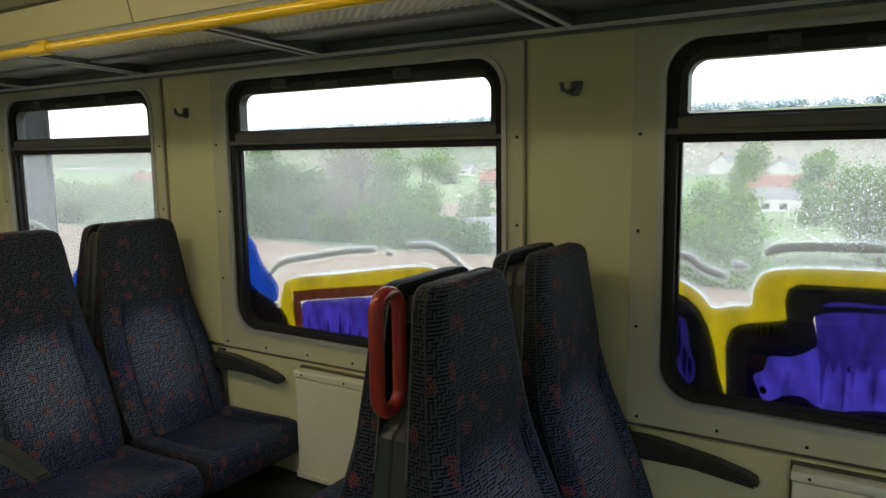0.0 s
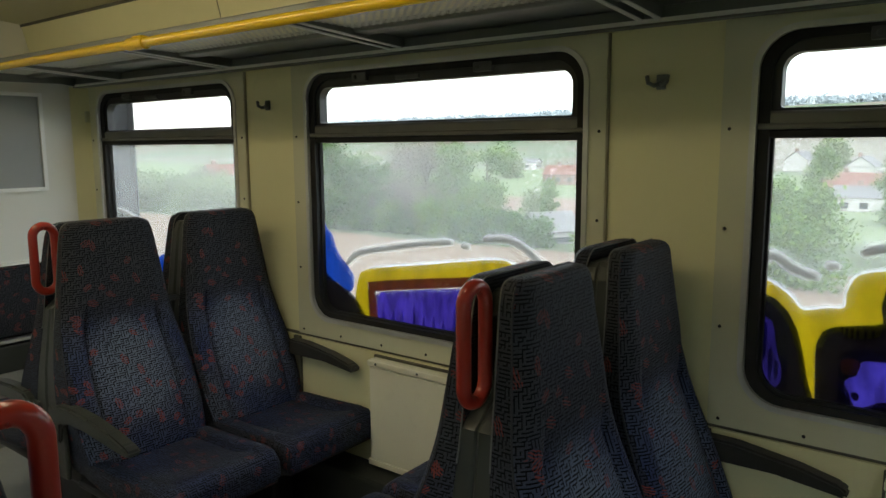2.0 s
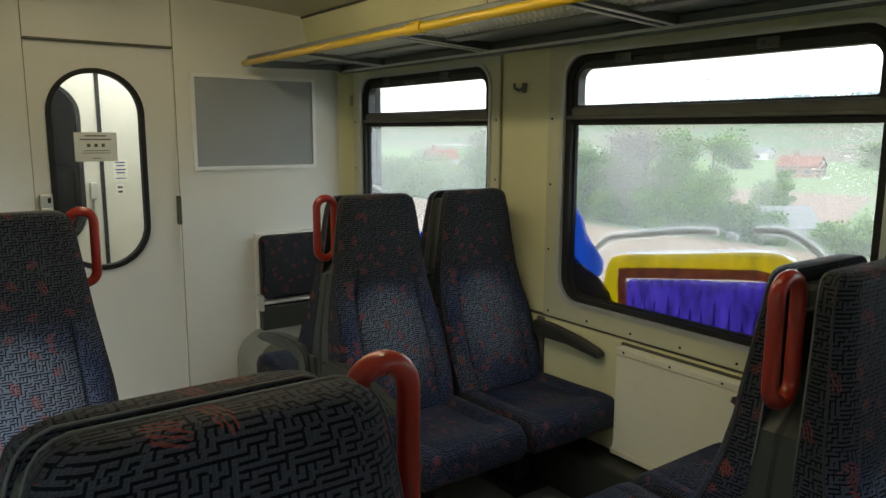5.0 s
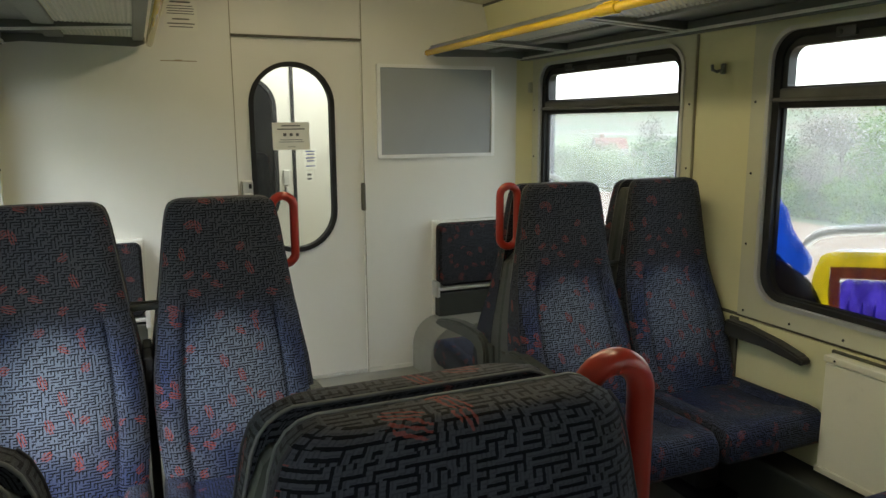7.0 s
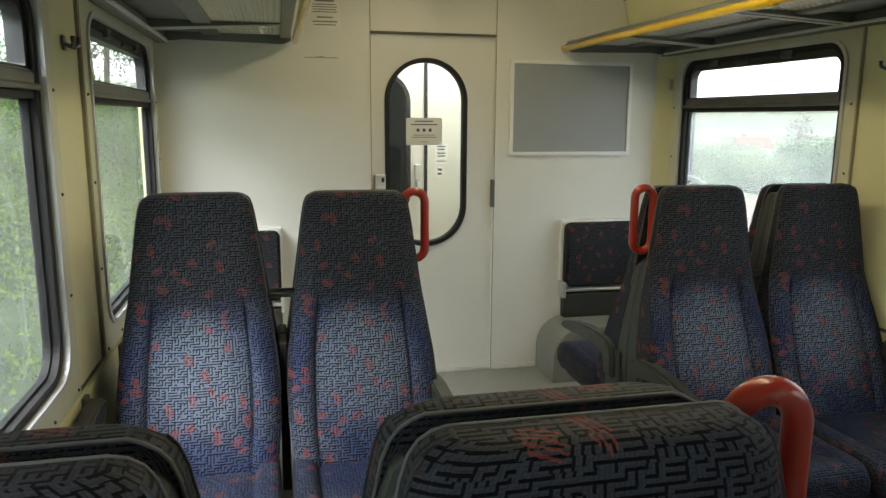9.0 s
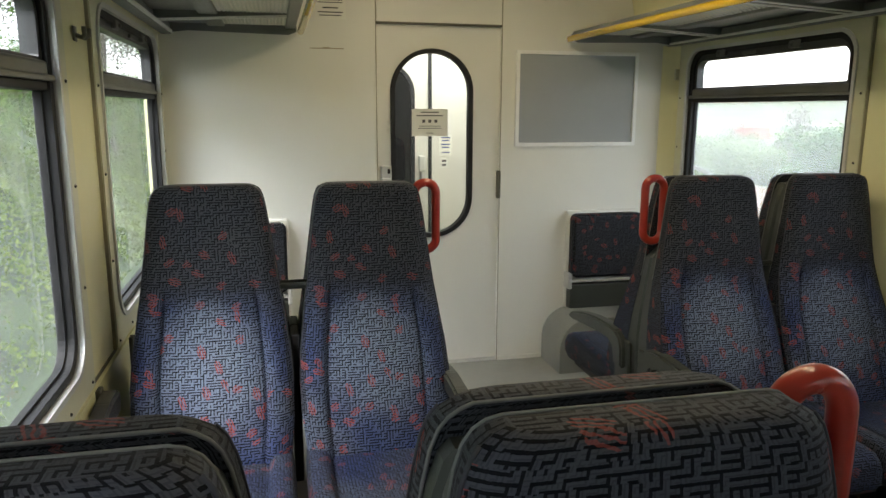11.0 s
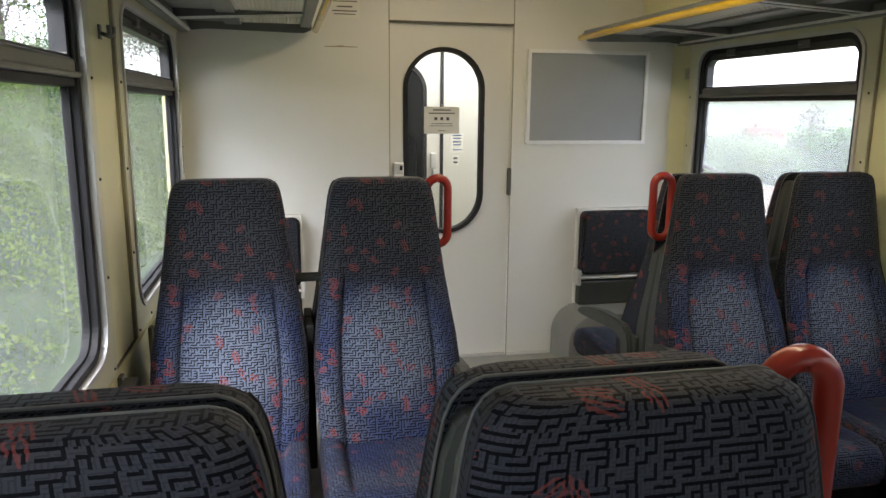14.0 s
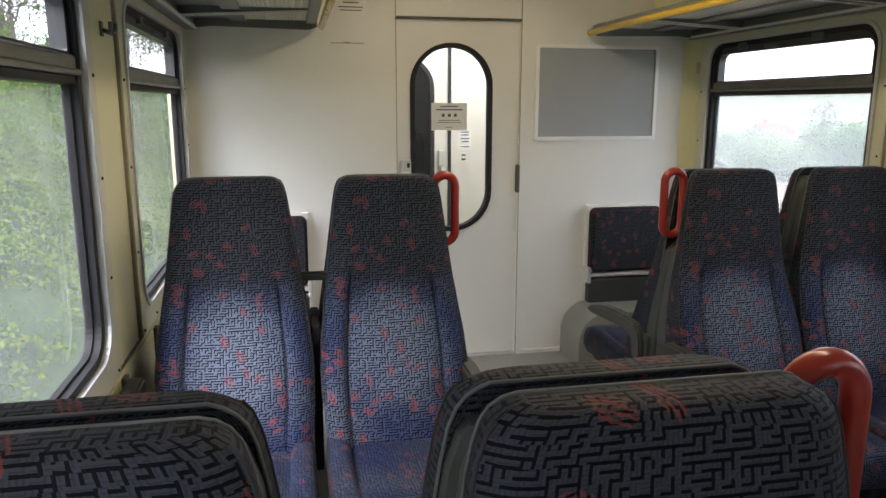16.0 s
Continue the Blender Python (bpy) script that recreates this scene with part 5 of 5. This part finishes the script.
for y, low in ((-3.972, 0.787), (-3.997, 0.868), (-4.021, 0.775), (-4.040, 0.842), (-4.062, 0.885), (-4.088, 0.800), (-4.125, 0.84), (-4.16, 0.80), (-4.21, 0.86), (-4.26, 0.80), (-4.33, 0.83), (-4.40, 0.80), (-4.48, 0.85), (-4.56, 0.80), (-4.64, 0.83)):
    fringe += [(y + 0.010, 0.905), (y + 0.005, 0.885), (y + 0.003, low + 0.012), (y, low), (y - 0.003, low + 0.012), (y - 0.006, 0.885), (y - 0.011, 0.908)]
patch("purple_patch", M_SP_DEEP, [(-4.76, 0.90), (-4.76, 1.048), (-3.945, 1.048)] + fringe, art3, 0.002, soft=False)
lobe = [(-3.955, 0.952), (-3.79, 0.92), (-3.79, 0.7735)]
patch("bright_purple_patch", M_SP_BRIGHT, lobe + [(-4.30, 0.7735), (-4.76, 0.7735)] + [(-4.76, 0.90)] + fringe[:0:-1], art3, 0.002, soft=False)
patch("maroon_blot", M_SP_MAROON, [(-3.796, 0.895), (-3.818, 0.905), (-3.838, 0.895), (-3.832, 0.868), (-3.812, 0.858), (-3.797, 0.868)], art3, -0.001)
patch("dark_blot", M_SP_BLACK, [(-3.822, 0.812), (-3.833, 0.817), (-3.842, 0.808), (-3.838, 0.796), (-3.826, 0.798)], art3, -0.002)
# where black ran over yellow
patch("olive_edge", M_SP_OLIVE, [(-3.737, 0.925), (-3.745, 0.962), (-3.772, 0.982), (-3.810, 0.991), (-3.858, 1.000), (-3.880, 1.004), (-3.874, 0.972), (-3.840, 0.962), (-3.811, 0.958), (-3.785, 0.972), (-3.760, 0.955), (-3.748, 0.925)], art3, -0.002)
patch("olive_edge", M_SP_OLIVE, [(-3.555, 1.062), (-3.591, 1.056), (-3.628, 1.040), (-3.660, 1.010), (-3.686, 0.962), (-3.704, 0.899), (-3.716, 0.835), (-3.735, 0.775), (-3.722, 0.775), (-3.702, 0.835), (-3.690, 0.899), (-3.669, 0.961), (-3.644, 1.003), (-3.612, 1.029), (-3.555, 1.044)], art3, -0.003, soft=False)
patch("olive_edge", M_SP_OLIVE, [(-3.874, 1.050), (-3.881, 1.088), (-3.906, 1.104), (-3.954, 1.106), (-4.10, 1.109), (-4.6, 1.106), (-4.6, 1.095), (-4.10, 1.098), (-3.954, 1.094), (-3.913, 1.091), (-3.890, 1.078), (-3.882, 1.050)], art3, -0.002, soft=False)
for y, low in ((-3.792, 0.955), (-3.803, 0.938), (-3.815, 0.945), (-3.828, 0.950), (-3.846, 0.948), (-3.862, 0.955)):
    patch("drip", M_SP_BLACK, [(y + 0.004, 0.985), (y - 0.004, 0.987), (y - 0.0025, low + 0.01), (y, low), (y + 0.002, low + 0.01)], art3, -0.004, soft=False)
stroke(art3, TOP[:14], 0.008, inked=False)
stroke(art3, [(-3.550, 1.146), (-3.580, 1.151), (-3.624, 1.155), (-3.662, 1.128), (-3.720, 1.110)])
stroke(art3, [(-3.760, 1.142)])
stroke(art3, [(-3.830, 1.182), (-3.865, 1.197), (-3.971, 1.205), (-4.114, 1.207), (-4.5, 1.21)], 0.02)

art1 = thing("graffiti", "blue spray paint and a pale looping line at the pane's foot", "graffiti", "graffiti")
patch("blue_patch", M_SP_BLUE, [(-0.60, 0.89), (-0.66, 0.91), (-0.74, 0.905), (-0.80, 0.85), (-0.80, 0.775), (-0.56, 0.775), (-0.57, 0.85)], art1)
stroke(art1, [(-0.19, 1.122), (-0.30, 1.105), (-0.42, 1.07)], 0.012)
stroke(art1, [(-0.90, 1.05), (-0.85, 1.03), (-0.809, 0.97), (-0.802, 0.892)], 0.012)

# ---- the land outside ----


def land_z(x, y):
    if x >= 0:
        pts = ((0, -1.35), (3, -1.45), (5, -1.7), (12, -2.0), (20, -2.4), (28, -3.2), (45, -3.7), (60, -4.2), (100, -6.5), (150, -4.2), (300, 5), (450, 17), (620, 34), (760, 24), (2500, 10))
    else:
        pts = ((0, -1.35), (2.6, -1.45), (3.4, -1.5), (5.0, -0.2), (8.0, 2.0), (9.5, 2.7), (16, 3.2), (60, 6), (400, 20), (2500, 50))
    z = float(np.interp(abs(x), [p[0] for p in pts], [p[1] for p in pts]))
    amp = min(1.0, max(0.0, abs(x) - 4) / 30)
    z += amp * 0.6 * noise.noise((x * 0.03, y * 0.03, 0)) * (1 if x > 0 else 0.5)
    if x > 300:
        z += (5 * noise.noise((x * 0.004, y * 0.004, 3)) - 0.014 * max(-300.0, min(y, 900.0))) * min(1.0, (x - 300) / 250)
    if x < -3:
        z += 0.3 * noise.noise((x * 0.5, y * 0.4, 1))
    return z


def axis_steps(first, grow, far):
    out, v, step = [0.0], 0.0, first
    while v < far:
        v += step
        step *= grow
        out.append(v)
    return out


bm = bmesh.new()
right = axis_steps(0.8, 1.09, 2400)
xs = [-v for v in axis_steps(0.6, 1.09, 2400)[:0:-1]] + right
ys = [-v for v in axis_steps(1.4, 1.085, 2400)[:0:-1]] + axis_steps(1.4, 1.085, 2400)
grid = [[bm.verts.new((x, y, land_z(x, y))) for y in ys] for x in xs]
for a, b in zip(grid, grid[1:]):
    for i in range(len(ys) - 1):
        bm.faces.new((a[i], b[i], b[i + 1], a[i + 1]))
tagged(mesh_ob("ground", bm, M_LAND, True), "ploughed field, meadow and grassy railway bank", "ground", kind="structure")


def leaf_mesh(name, centres, size, material, parent, rng, flat=0.5):
    """Many small leaves round the given centres, each a folded diamond."""
    n = len(centres)
    c = np.array(centres)
    d = rng.normal(size=(n, 3))
    d /= np.linalg.norm(d, axis=1)[:, None]
    e = np.cross(d, rng.normal(size=(n, 3)))
    e /= np.linalg.norm(e, axis=1)[:, None]
    s = size * rng.uniform(0.6, 1.3, n)[:, None]
    v = np.stack([c - d * s, c + e * s * flat, c + d * s, c - e * s * flat], 1).reshape(-1, 3)
    me = bpy.data.meshes.new(name)
    me.from_pydata(v.tolist(), [], np.arange(4 * n).reshape(-1, 4).tolist())
    me.materials.append(material)
    ob = new(name, me)
    ob.parent = parent
    return ob


def tree(x, y, height, spread, leaves, size, material, seed, label, name="tree", bare=0.0, trunk=0.3, category="tree"):
    """A tree or shrub: a tapered trunk with limbs, and a crown of many small leaves in uneven clumps."""
    rng = np.random.default_rng(seed)
    base = Vector((x, y, land_z(x, y) - 0.1))
    ob = thing(name, label, category, at=base)
    bm = bmesh.new()
    r = 0.018 * height + 0.02
    lean = rng.normal(size=2) * 0.04 * height
    tip = Vector((lean[0], lean[1], height * 0.85))
    stem = [Vector((0, 0, 0)), tip * 0.4 + Vector((0.03 * height * rng.normal(), 0, 0)), tip]
    for a, b, ra in ((stem[0], stem[1], r), (stem[1], stem[2], r * 0.6)):
        tube(bm, [a, (a + b) / 2, b], ra, n=6)
    ends = []
    for i in range(int(9 + 14 * bare)):
        t = rng.uniform(trunk, 0.95)
        p = tip * t
        ang = rng.uniform(0, 2 * math.pi)
        reach = spread * rng.uniform(0.5, 1.0) * math.sin(math.pi * (0.15 + 0.75 * t))
        q = p + Vector((math.cos(ang) * reach, math.sin(ang) * reach, height * rng.uniform(0.03, 0.22)))
        tube(bm, [p, (p + q) / 2 + Vector((0, 0, 0.03 * height)), q], r * 0.28, n=4)
        ends.append(q)
    part("trunk", bm, M_BARK, ob)
    clumps = ends + [Vector((rng.normal() * spread * 0.42, rng.normal() * spread * 0.42, height * rng.uniform(trunk, 0.98))) for _ in range(16)]
    pts = []
    per = leaves // len(clumps)
    for q in clumps:
        w = spread * rng.uniform(0.16, 0.34)
        pts.append(np.array(q) + rng.normal(size=(per, 3)) * np.array([w, w, w * 0.8]))
    pts = np.concatenate(pts)
    pts = pts[pts[:, 2] > 0.02 * height]
    leaf_mesh("crown", pts, size, material, ob, rng)
    return ob


# along the field's edge and beyond it
for i, (x, y, hh, sp, n, sz, mat, what, bare) in enumerate((
    (28, 25.4, 4.9, 1.5, 14000, 0.055, M_LEAF_DARK, "dark green bushy tree at the field's edge", 0),
    (29, 23.6, 3.6, 1.2, 9000, 0.055, M_LEAF_DARK, "dark green shrub at the field's edge", 0),
    (28, 29.5, 3.4, 1.6, 9000, 0.06, M_LEAF_DARK, "dark green shrub at the field's edge", 0),
    (30, 21.8, 5.4, 1.4, 9000, 0.032, M_TWIG, "half-bare spring tree with thin twigs", 1),
    (29.4, 19.8, 5.3, 1.4, 9000, 0.032, M_TWIG, "half-bare spring tree with thin twigs", 1),
    (30, 18.3, 4.9, 1.1, 7000, 0.05, M_LEAF_FRESH, "light green spring tree at the field's edge", 0.6),
    (30.5, 16.8, 4.8, 1.0, 7000, 0.05, M_LEAF_FRESH, "light green spring tree at the field's edge", 0.4),
    (28, 15.4, 1.5, 1.0, 6500, 0.05, M_LEAF_DARK, "low dark green bush at the field's edge", 0),
    (28, 13.9, 1.6, 1.0, 6500, 0.05, M_LEAF_DARK, "low dark green bush at the field's edge", 0),
    (28.4, 12.6, 1.4, 0.8, 5000, 0.05, M_LEAF_DARK, "low dark green bush at the field's edge", 0),
    (45, 21.0, 3.2, 0.55, 3500, 0.05, M_LEAF_FRESH, "slim light green tree in the meadow", 0),
    (28, 9.6, 1.2, 0.7, 6000, 0.05, M_LEAF_FRESH, "light green shrub beside the shed", 0),
    (28.5, 8.0, 1.5, 0.9, 6000, 0.05, M_LEAF_FRESH, "light green shrub beside the shed", 0),
    (20, -0.1, 2.3, 1.05, 15000, 0.042, M_LEAF_FRESH, "round bright green bush beside the field", 0),
    (20.5, 1.5, 1.7, 0.8, 8000, 0.042, M_LEAF_FRESH, "bright green bush beside the field", 0),
    (30, 2.6, 3.3, 0.9, 6000, 0.05, M_LEAF_FRESH, "light green spring tree by the field", 0.3),
    (60, 6.2, 5.4, 1.0, 4500, 0.08, M_LEAF_FRESH, "light green tree near the houses", 0),
    (60, 1.0, 5.6, 1.5, 9000, 0.07, M_LEAF_FRESH, "tall green tree near the houses", 0),
    (32, -3.6, 4.3, 1.5, 24000, 0.045, M_LEAF_FRESH, "tall green tree by the field", 0),
    (31, -6.0, 4.4, 1.6, 9000, 0.06, M_LEAF_FRESH, "tall light green tree by the field", 0),
    (30, -9.0, 4.0, 1.8, 8000, 0.07, M_LEAF_DARK, "broad green tree by the field", 0),
    (28, 34.6, 2.6, 1.3, 9000, 0.06, M_LEAF_HAZED, "light green shrub at the field's edge", 0),
    (28, 38.0, 2.4, 1.5, 9000, 0.06, M_LEAF_HAZED, "light green shrub at the field's edge", 0),
    (28.5, 41.6, 2.8, 1.4, 9000, 0.06, M_LEAF_HAZED, "green shrub at the field's edge", 0),
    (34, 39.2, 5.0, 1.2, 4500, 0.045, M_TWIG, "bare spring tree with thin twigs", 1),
    (29, 46.5, 2.8, 1.8, 8000, 0.07, M_LEAF_HAZED, "light green shrub at the field's edge", 0),
    (30, 53, 3.0, 2.0, 8000, 0.08, M_LEAF_HAZED, "green shrub at the field's edge", 0),
    (75, 24, 4.0, 1.8, 3500, 0.14, M_LEAF_HAZED, "light green tree among the houses", 0),
    (110, 40, 5, 2.4, 3500, 0.2, M_LEAF_HAZED, "light green tree on the far slope", 0),
    (140, 55, 5, 2.6, 3500, 0.22, M_LEAF_HAZED, "dark green tree on the far slope", 0),
    (130, 78, 5, 3, 3500, 0.22, M_LEAF_HAZED, "dark green tree on the far slope", 0),
    (120, 110, 5, 3, 3500, 0.22, M_LEAF_HAZED, "light green tree on the far slope", 0),
    (85, 90, 4, 3, 3500, 0.2, M_LEAF_HAZED, "light green tree on the far slope", 0),
    (165, 22, 5, 3, 3500, 0.22, M_LEAF_HAZED, "dark green tree behind the houses", 0),
    (118, 16, 4, 2, 3500, 0.18, M_LEAF_HAZED, "light green tree behind the houses", 0),
)):
    tree(x, y, hh, sp, int(n * 0.9), sz * 1.6, mat, 100 + i, what, bare=bare, trunk=0.18 if bare else 0.05)
rng = np.random.default_rng(55)
for i in range(12):
    tree(rng.uniform(34, 48), 22 + i * 3.0 + rng.uniform(-1, 1), rng.uniform(2.2, 3.4), rng.uniform(1.2, 1.9), 4500, 0.07, (M_LEAF_HAZED, M_LEAF_FRESH, M_TWIG)[i % 3], 200 + i, "spring tree in the rough beyond the field", bare=0.5 if i % 3 == 2 else 0)

for i in range(9):
    tree(29.2 + rng.uniform(-0.6, 0.6), 16.2 + i * 1.05, rng.uniform(1.3, 2.3), 1.0, 5000, 0.085, (M_LEAF_FRESH, M_LEAF_DARK)[i % 2], 250 + i, "dense green shrub under the trees", "shrub", trunk=0.05, category="shrub")

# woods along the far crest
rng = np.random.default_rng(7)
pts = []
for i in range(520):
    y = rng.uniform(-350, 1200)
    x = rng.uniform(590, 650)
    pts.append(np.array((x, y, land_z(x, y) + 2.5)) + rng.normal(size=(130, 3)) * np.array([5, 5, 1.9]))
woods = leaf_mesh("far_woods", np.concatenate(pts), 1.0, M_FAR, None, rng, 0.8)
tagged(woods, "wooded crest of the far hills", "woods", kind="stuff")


def house(x, y, w, d, wall_h, roof_h, angle, walls, roof_m, label, name="house", chimney=True):
    base = (x, y, land_z(x, y) - 0.3)
    ob = thing(name, label, "house", at=base)
    part("wall", boxes((-w / 2, w / 2, -d / 2, d / 2, 0, wall_h)), walls, ob)
    bm = bmesh.new()
    o = 0.15
    a = [bm.verts.new(q) for q in ((-w / 2 - o, -d / 2 - o, wall_h), (w / 2 + o, -d / 2 - o, wall_h), (w / 2 + o, d / 2 + o, wall_h), (-w / 2 - o, d / 2 + o, wall_h), (0, -d / 2 - o, wall_h + roof_h), (0, d / 2 + o, wall_h + roof_h))]
    for q in ((0, 3, 5, 4), (1, 4, 5, 2), (0, 1, 2, 3)):
        bm.faces.new([a[i] for i in q])
    part("roof", bm, roof_m, ob)
    bm = bmesh.new()
    g = [[bm.verts.new(q) for q in ((-w / 2, yy, wall_h), (w / 2, yy, wall_h), (0, yy, wall_h + roof_h * 0.93))] for yy in (-d / 2, d / 2)]
    bm.faces.new(g[0]), bm.faces.new(g[1][::-1])
    part("gable", bm, walls, ob)
    for side_x in (-1, 1):
        for k in (-0.28, 0.05, 0.32):
            win = part("window", boxes((side_x * (w / 2), side_x * (w / 2 + 0.06), k * d - 0.55, k * d + 0.55, wall_h * 0.35, wall_h * 0.75)), M_PLASTER, ob)
            part("pane", boxes((side_x * (w / 2 + 0.05), side_x * (w / 2 + 0.08), k * d - 0.45, k * d + 0.45, wall_h * 0.38, wall_h * 0.72)), M_HOUSE_GLASS, win)
    for k in (-0.2, 0.2):
        win = part("window", boxes((k * w - 0.6, k * w + 0.6, -d / 2 - 0.06, -d / 2, wall_h * 0.35, wall_h * 0.8)), M_PLASTER, ob)
        part("pane", boxes((k * w - 0.45, k * w + 0.45, -d / 2 - 0.09, -d / 2 - 0.05, wall_h * 0.4, wall_h * 0.75)), M_HOUSE_GLASS, win)
    if chimney:
        part("chimney", boxes((0.3, 0.9, 0.8, 1.4, wall_h, wall_h + roof_h + 0.6)), M_BRICK, ob)
    ob.rotation_euler = (0, 0, radians(angle))
    return ob


house(100, 7.6, 6.0, 7.6, 2.1, 1.3, 3, M_PLASTER, M_SLATE, "low pale house with a grey roof")
house(112, 11, 6, 7.5, 2.0, 1.9, 6, M_PLASTER, M_ROOF, "low house with a red tiled roof")
house(150, 14.5, 4.8, 6, 2.2, 1.9, 82, M_PLASTER, M_SLATE, "white gabled house on the slope")
house(160, 27, 4.6, 6, 2.2, 1.8, 80, M_PLASTER, M_SLATE, "white gabled house with dark windows")
house(105, 2.8, 4, 5, 2.2, 1.5, 20, M_PLASTER, M_ROOF, "small white house with a red roof")
house(122, 60.5, 5.0, 6.6, 2.1, 1.7, 10, M_BRICK, M_ROOF, "pink plastered house with a red roof")
house(150, 87, 6, 9, 1.8, 1.1, 15, M_PLASTER, M_SLATE, "long white house with a grey roof")
house(70, 94, 4.0, 5, 2.2, 1.7, 70, M_PLASTER, M_ROOF, "white house with a red gabled roof among bushes")
house(32, 13.9, 1.9, 2.4, 0.95, 0.95, 60, M_CONCRETE, M_SLATE, "small weathered grey shed at the field's edge", "shed", chimney=False)

# line-side mast
mast = thing("mast", "grey steel line-side mast", "mast", at=(2.82, 2.15, land_z(2.82, 2.15)))
part("web", boxes((-0.10, 0.09, -0.012, 0.012, 0, 8)), M_MAST, mast)
part("flange", boxes((0.085, 0.10, -0.09, 0.09, 0, 8)), M_MAST, mast)
part("flange", boxes((-0.115, -0.10, -0.09, 0.09, 0, 8)), M_MAST, mast)
part("base", boxes((-0.25, 0.25, -0.25, 0.25, -0.3, 0.15), bevel=0.02), M_CONCRETE, mast)

# embankment on the other side: shrubs, grass and trees
rng = np.random.default_rng(21)
for i in range(34):
    x, y = -rng.uniform(4.4, 12.0), rng.uniform(-9, 34)
    tall = rng.uniform(0.8, 2.2)
    tree(x, y, tall, tall * 0.75, 2600, 0.042, (M_LEAF_FRESH, M_LEAF_DARK, M_LEAF_FRESH)[i % 3], 300 + i, "leafy green shrub on the railway bank", "shrub", trunk=0.1, category="shrub")
for i, (x, y) in enumerate(((-9.5, -0.5), (-10.5, 4.5), (-12.5, 9.5), (-11.5, 15.5), (-14, 22), (-12, 30), (-16, 0), (-17, 13), (-8.2, 19), (-7.6, 27), (-9.0, 36), (-8.4, 46), (-10, 58))):
    tree(x, y, rng.uniform(6.0, 8.5), 2.6, 6500, 0.075, M_TWIG if i % 2 else M_LEAF_FRESH, 400 + i, "young half-bare tree on top of the bank", bare=1.0)
n = 45000
gx = -rng.uniform(3.4, 12.0, n)
gy = rng.uniform(-9, 34, n)
gz = np.array([land_z(float(a), float(b)) for a, b in zip(gx, gy)])
hgt = rng.uniform(0.05, 0.2, n)
ang = rng.uniform(0, 2 * math.pi, n)
lean = rng.normal(size=(n, 2)) * 0.10
wx, wy = np.cos(ang) * 0.012, np.sin(ang) * 0.012
v = np.stack([np.stack([gx - wx, gy - wy, gz - 0.03], 1), np.stack([gx + wx, gy + wy, gz - 0.03], 1), np.stack([gx + lean[:, 0], gy + lean[:, 1], gz + hgt], 1)], 1).reshape(-1, 3)
me = bpy.data.meshes.new("bank_grass")
me.from_pydata(v.tolist(), [], np.arange(3 * n).reshape(-1, 3).tolist())
me.materials.append(M_GRASS)
tagged(new("bank_grass", me), "tall green grass on the railway bank", "grass", kind="stuff")
n = 120000
gx = -rng.uniform(3.3, 12.0, n)
gy = rng.uniform(-9, 30, n)
tuft = np.array([max(0.04, 0.25 + 0.5 * noise.noise((float(a) * 0.9, float(b) * 0.9, 5))) for a, b in zip(gx, gy)])
gz = np.array([land_z(float(a), float(b)) for a, b in zip(gx, gy)]) + tuft * rng.uniform(0, 1, n)
tagged(leaf_mesh("bank_weeds", np.stack([gx, gy, gz], 1), 0.045, M_WEEDS, None, rng), "leafy green weeds on the railway bank", "weeds", kind="stuff")
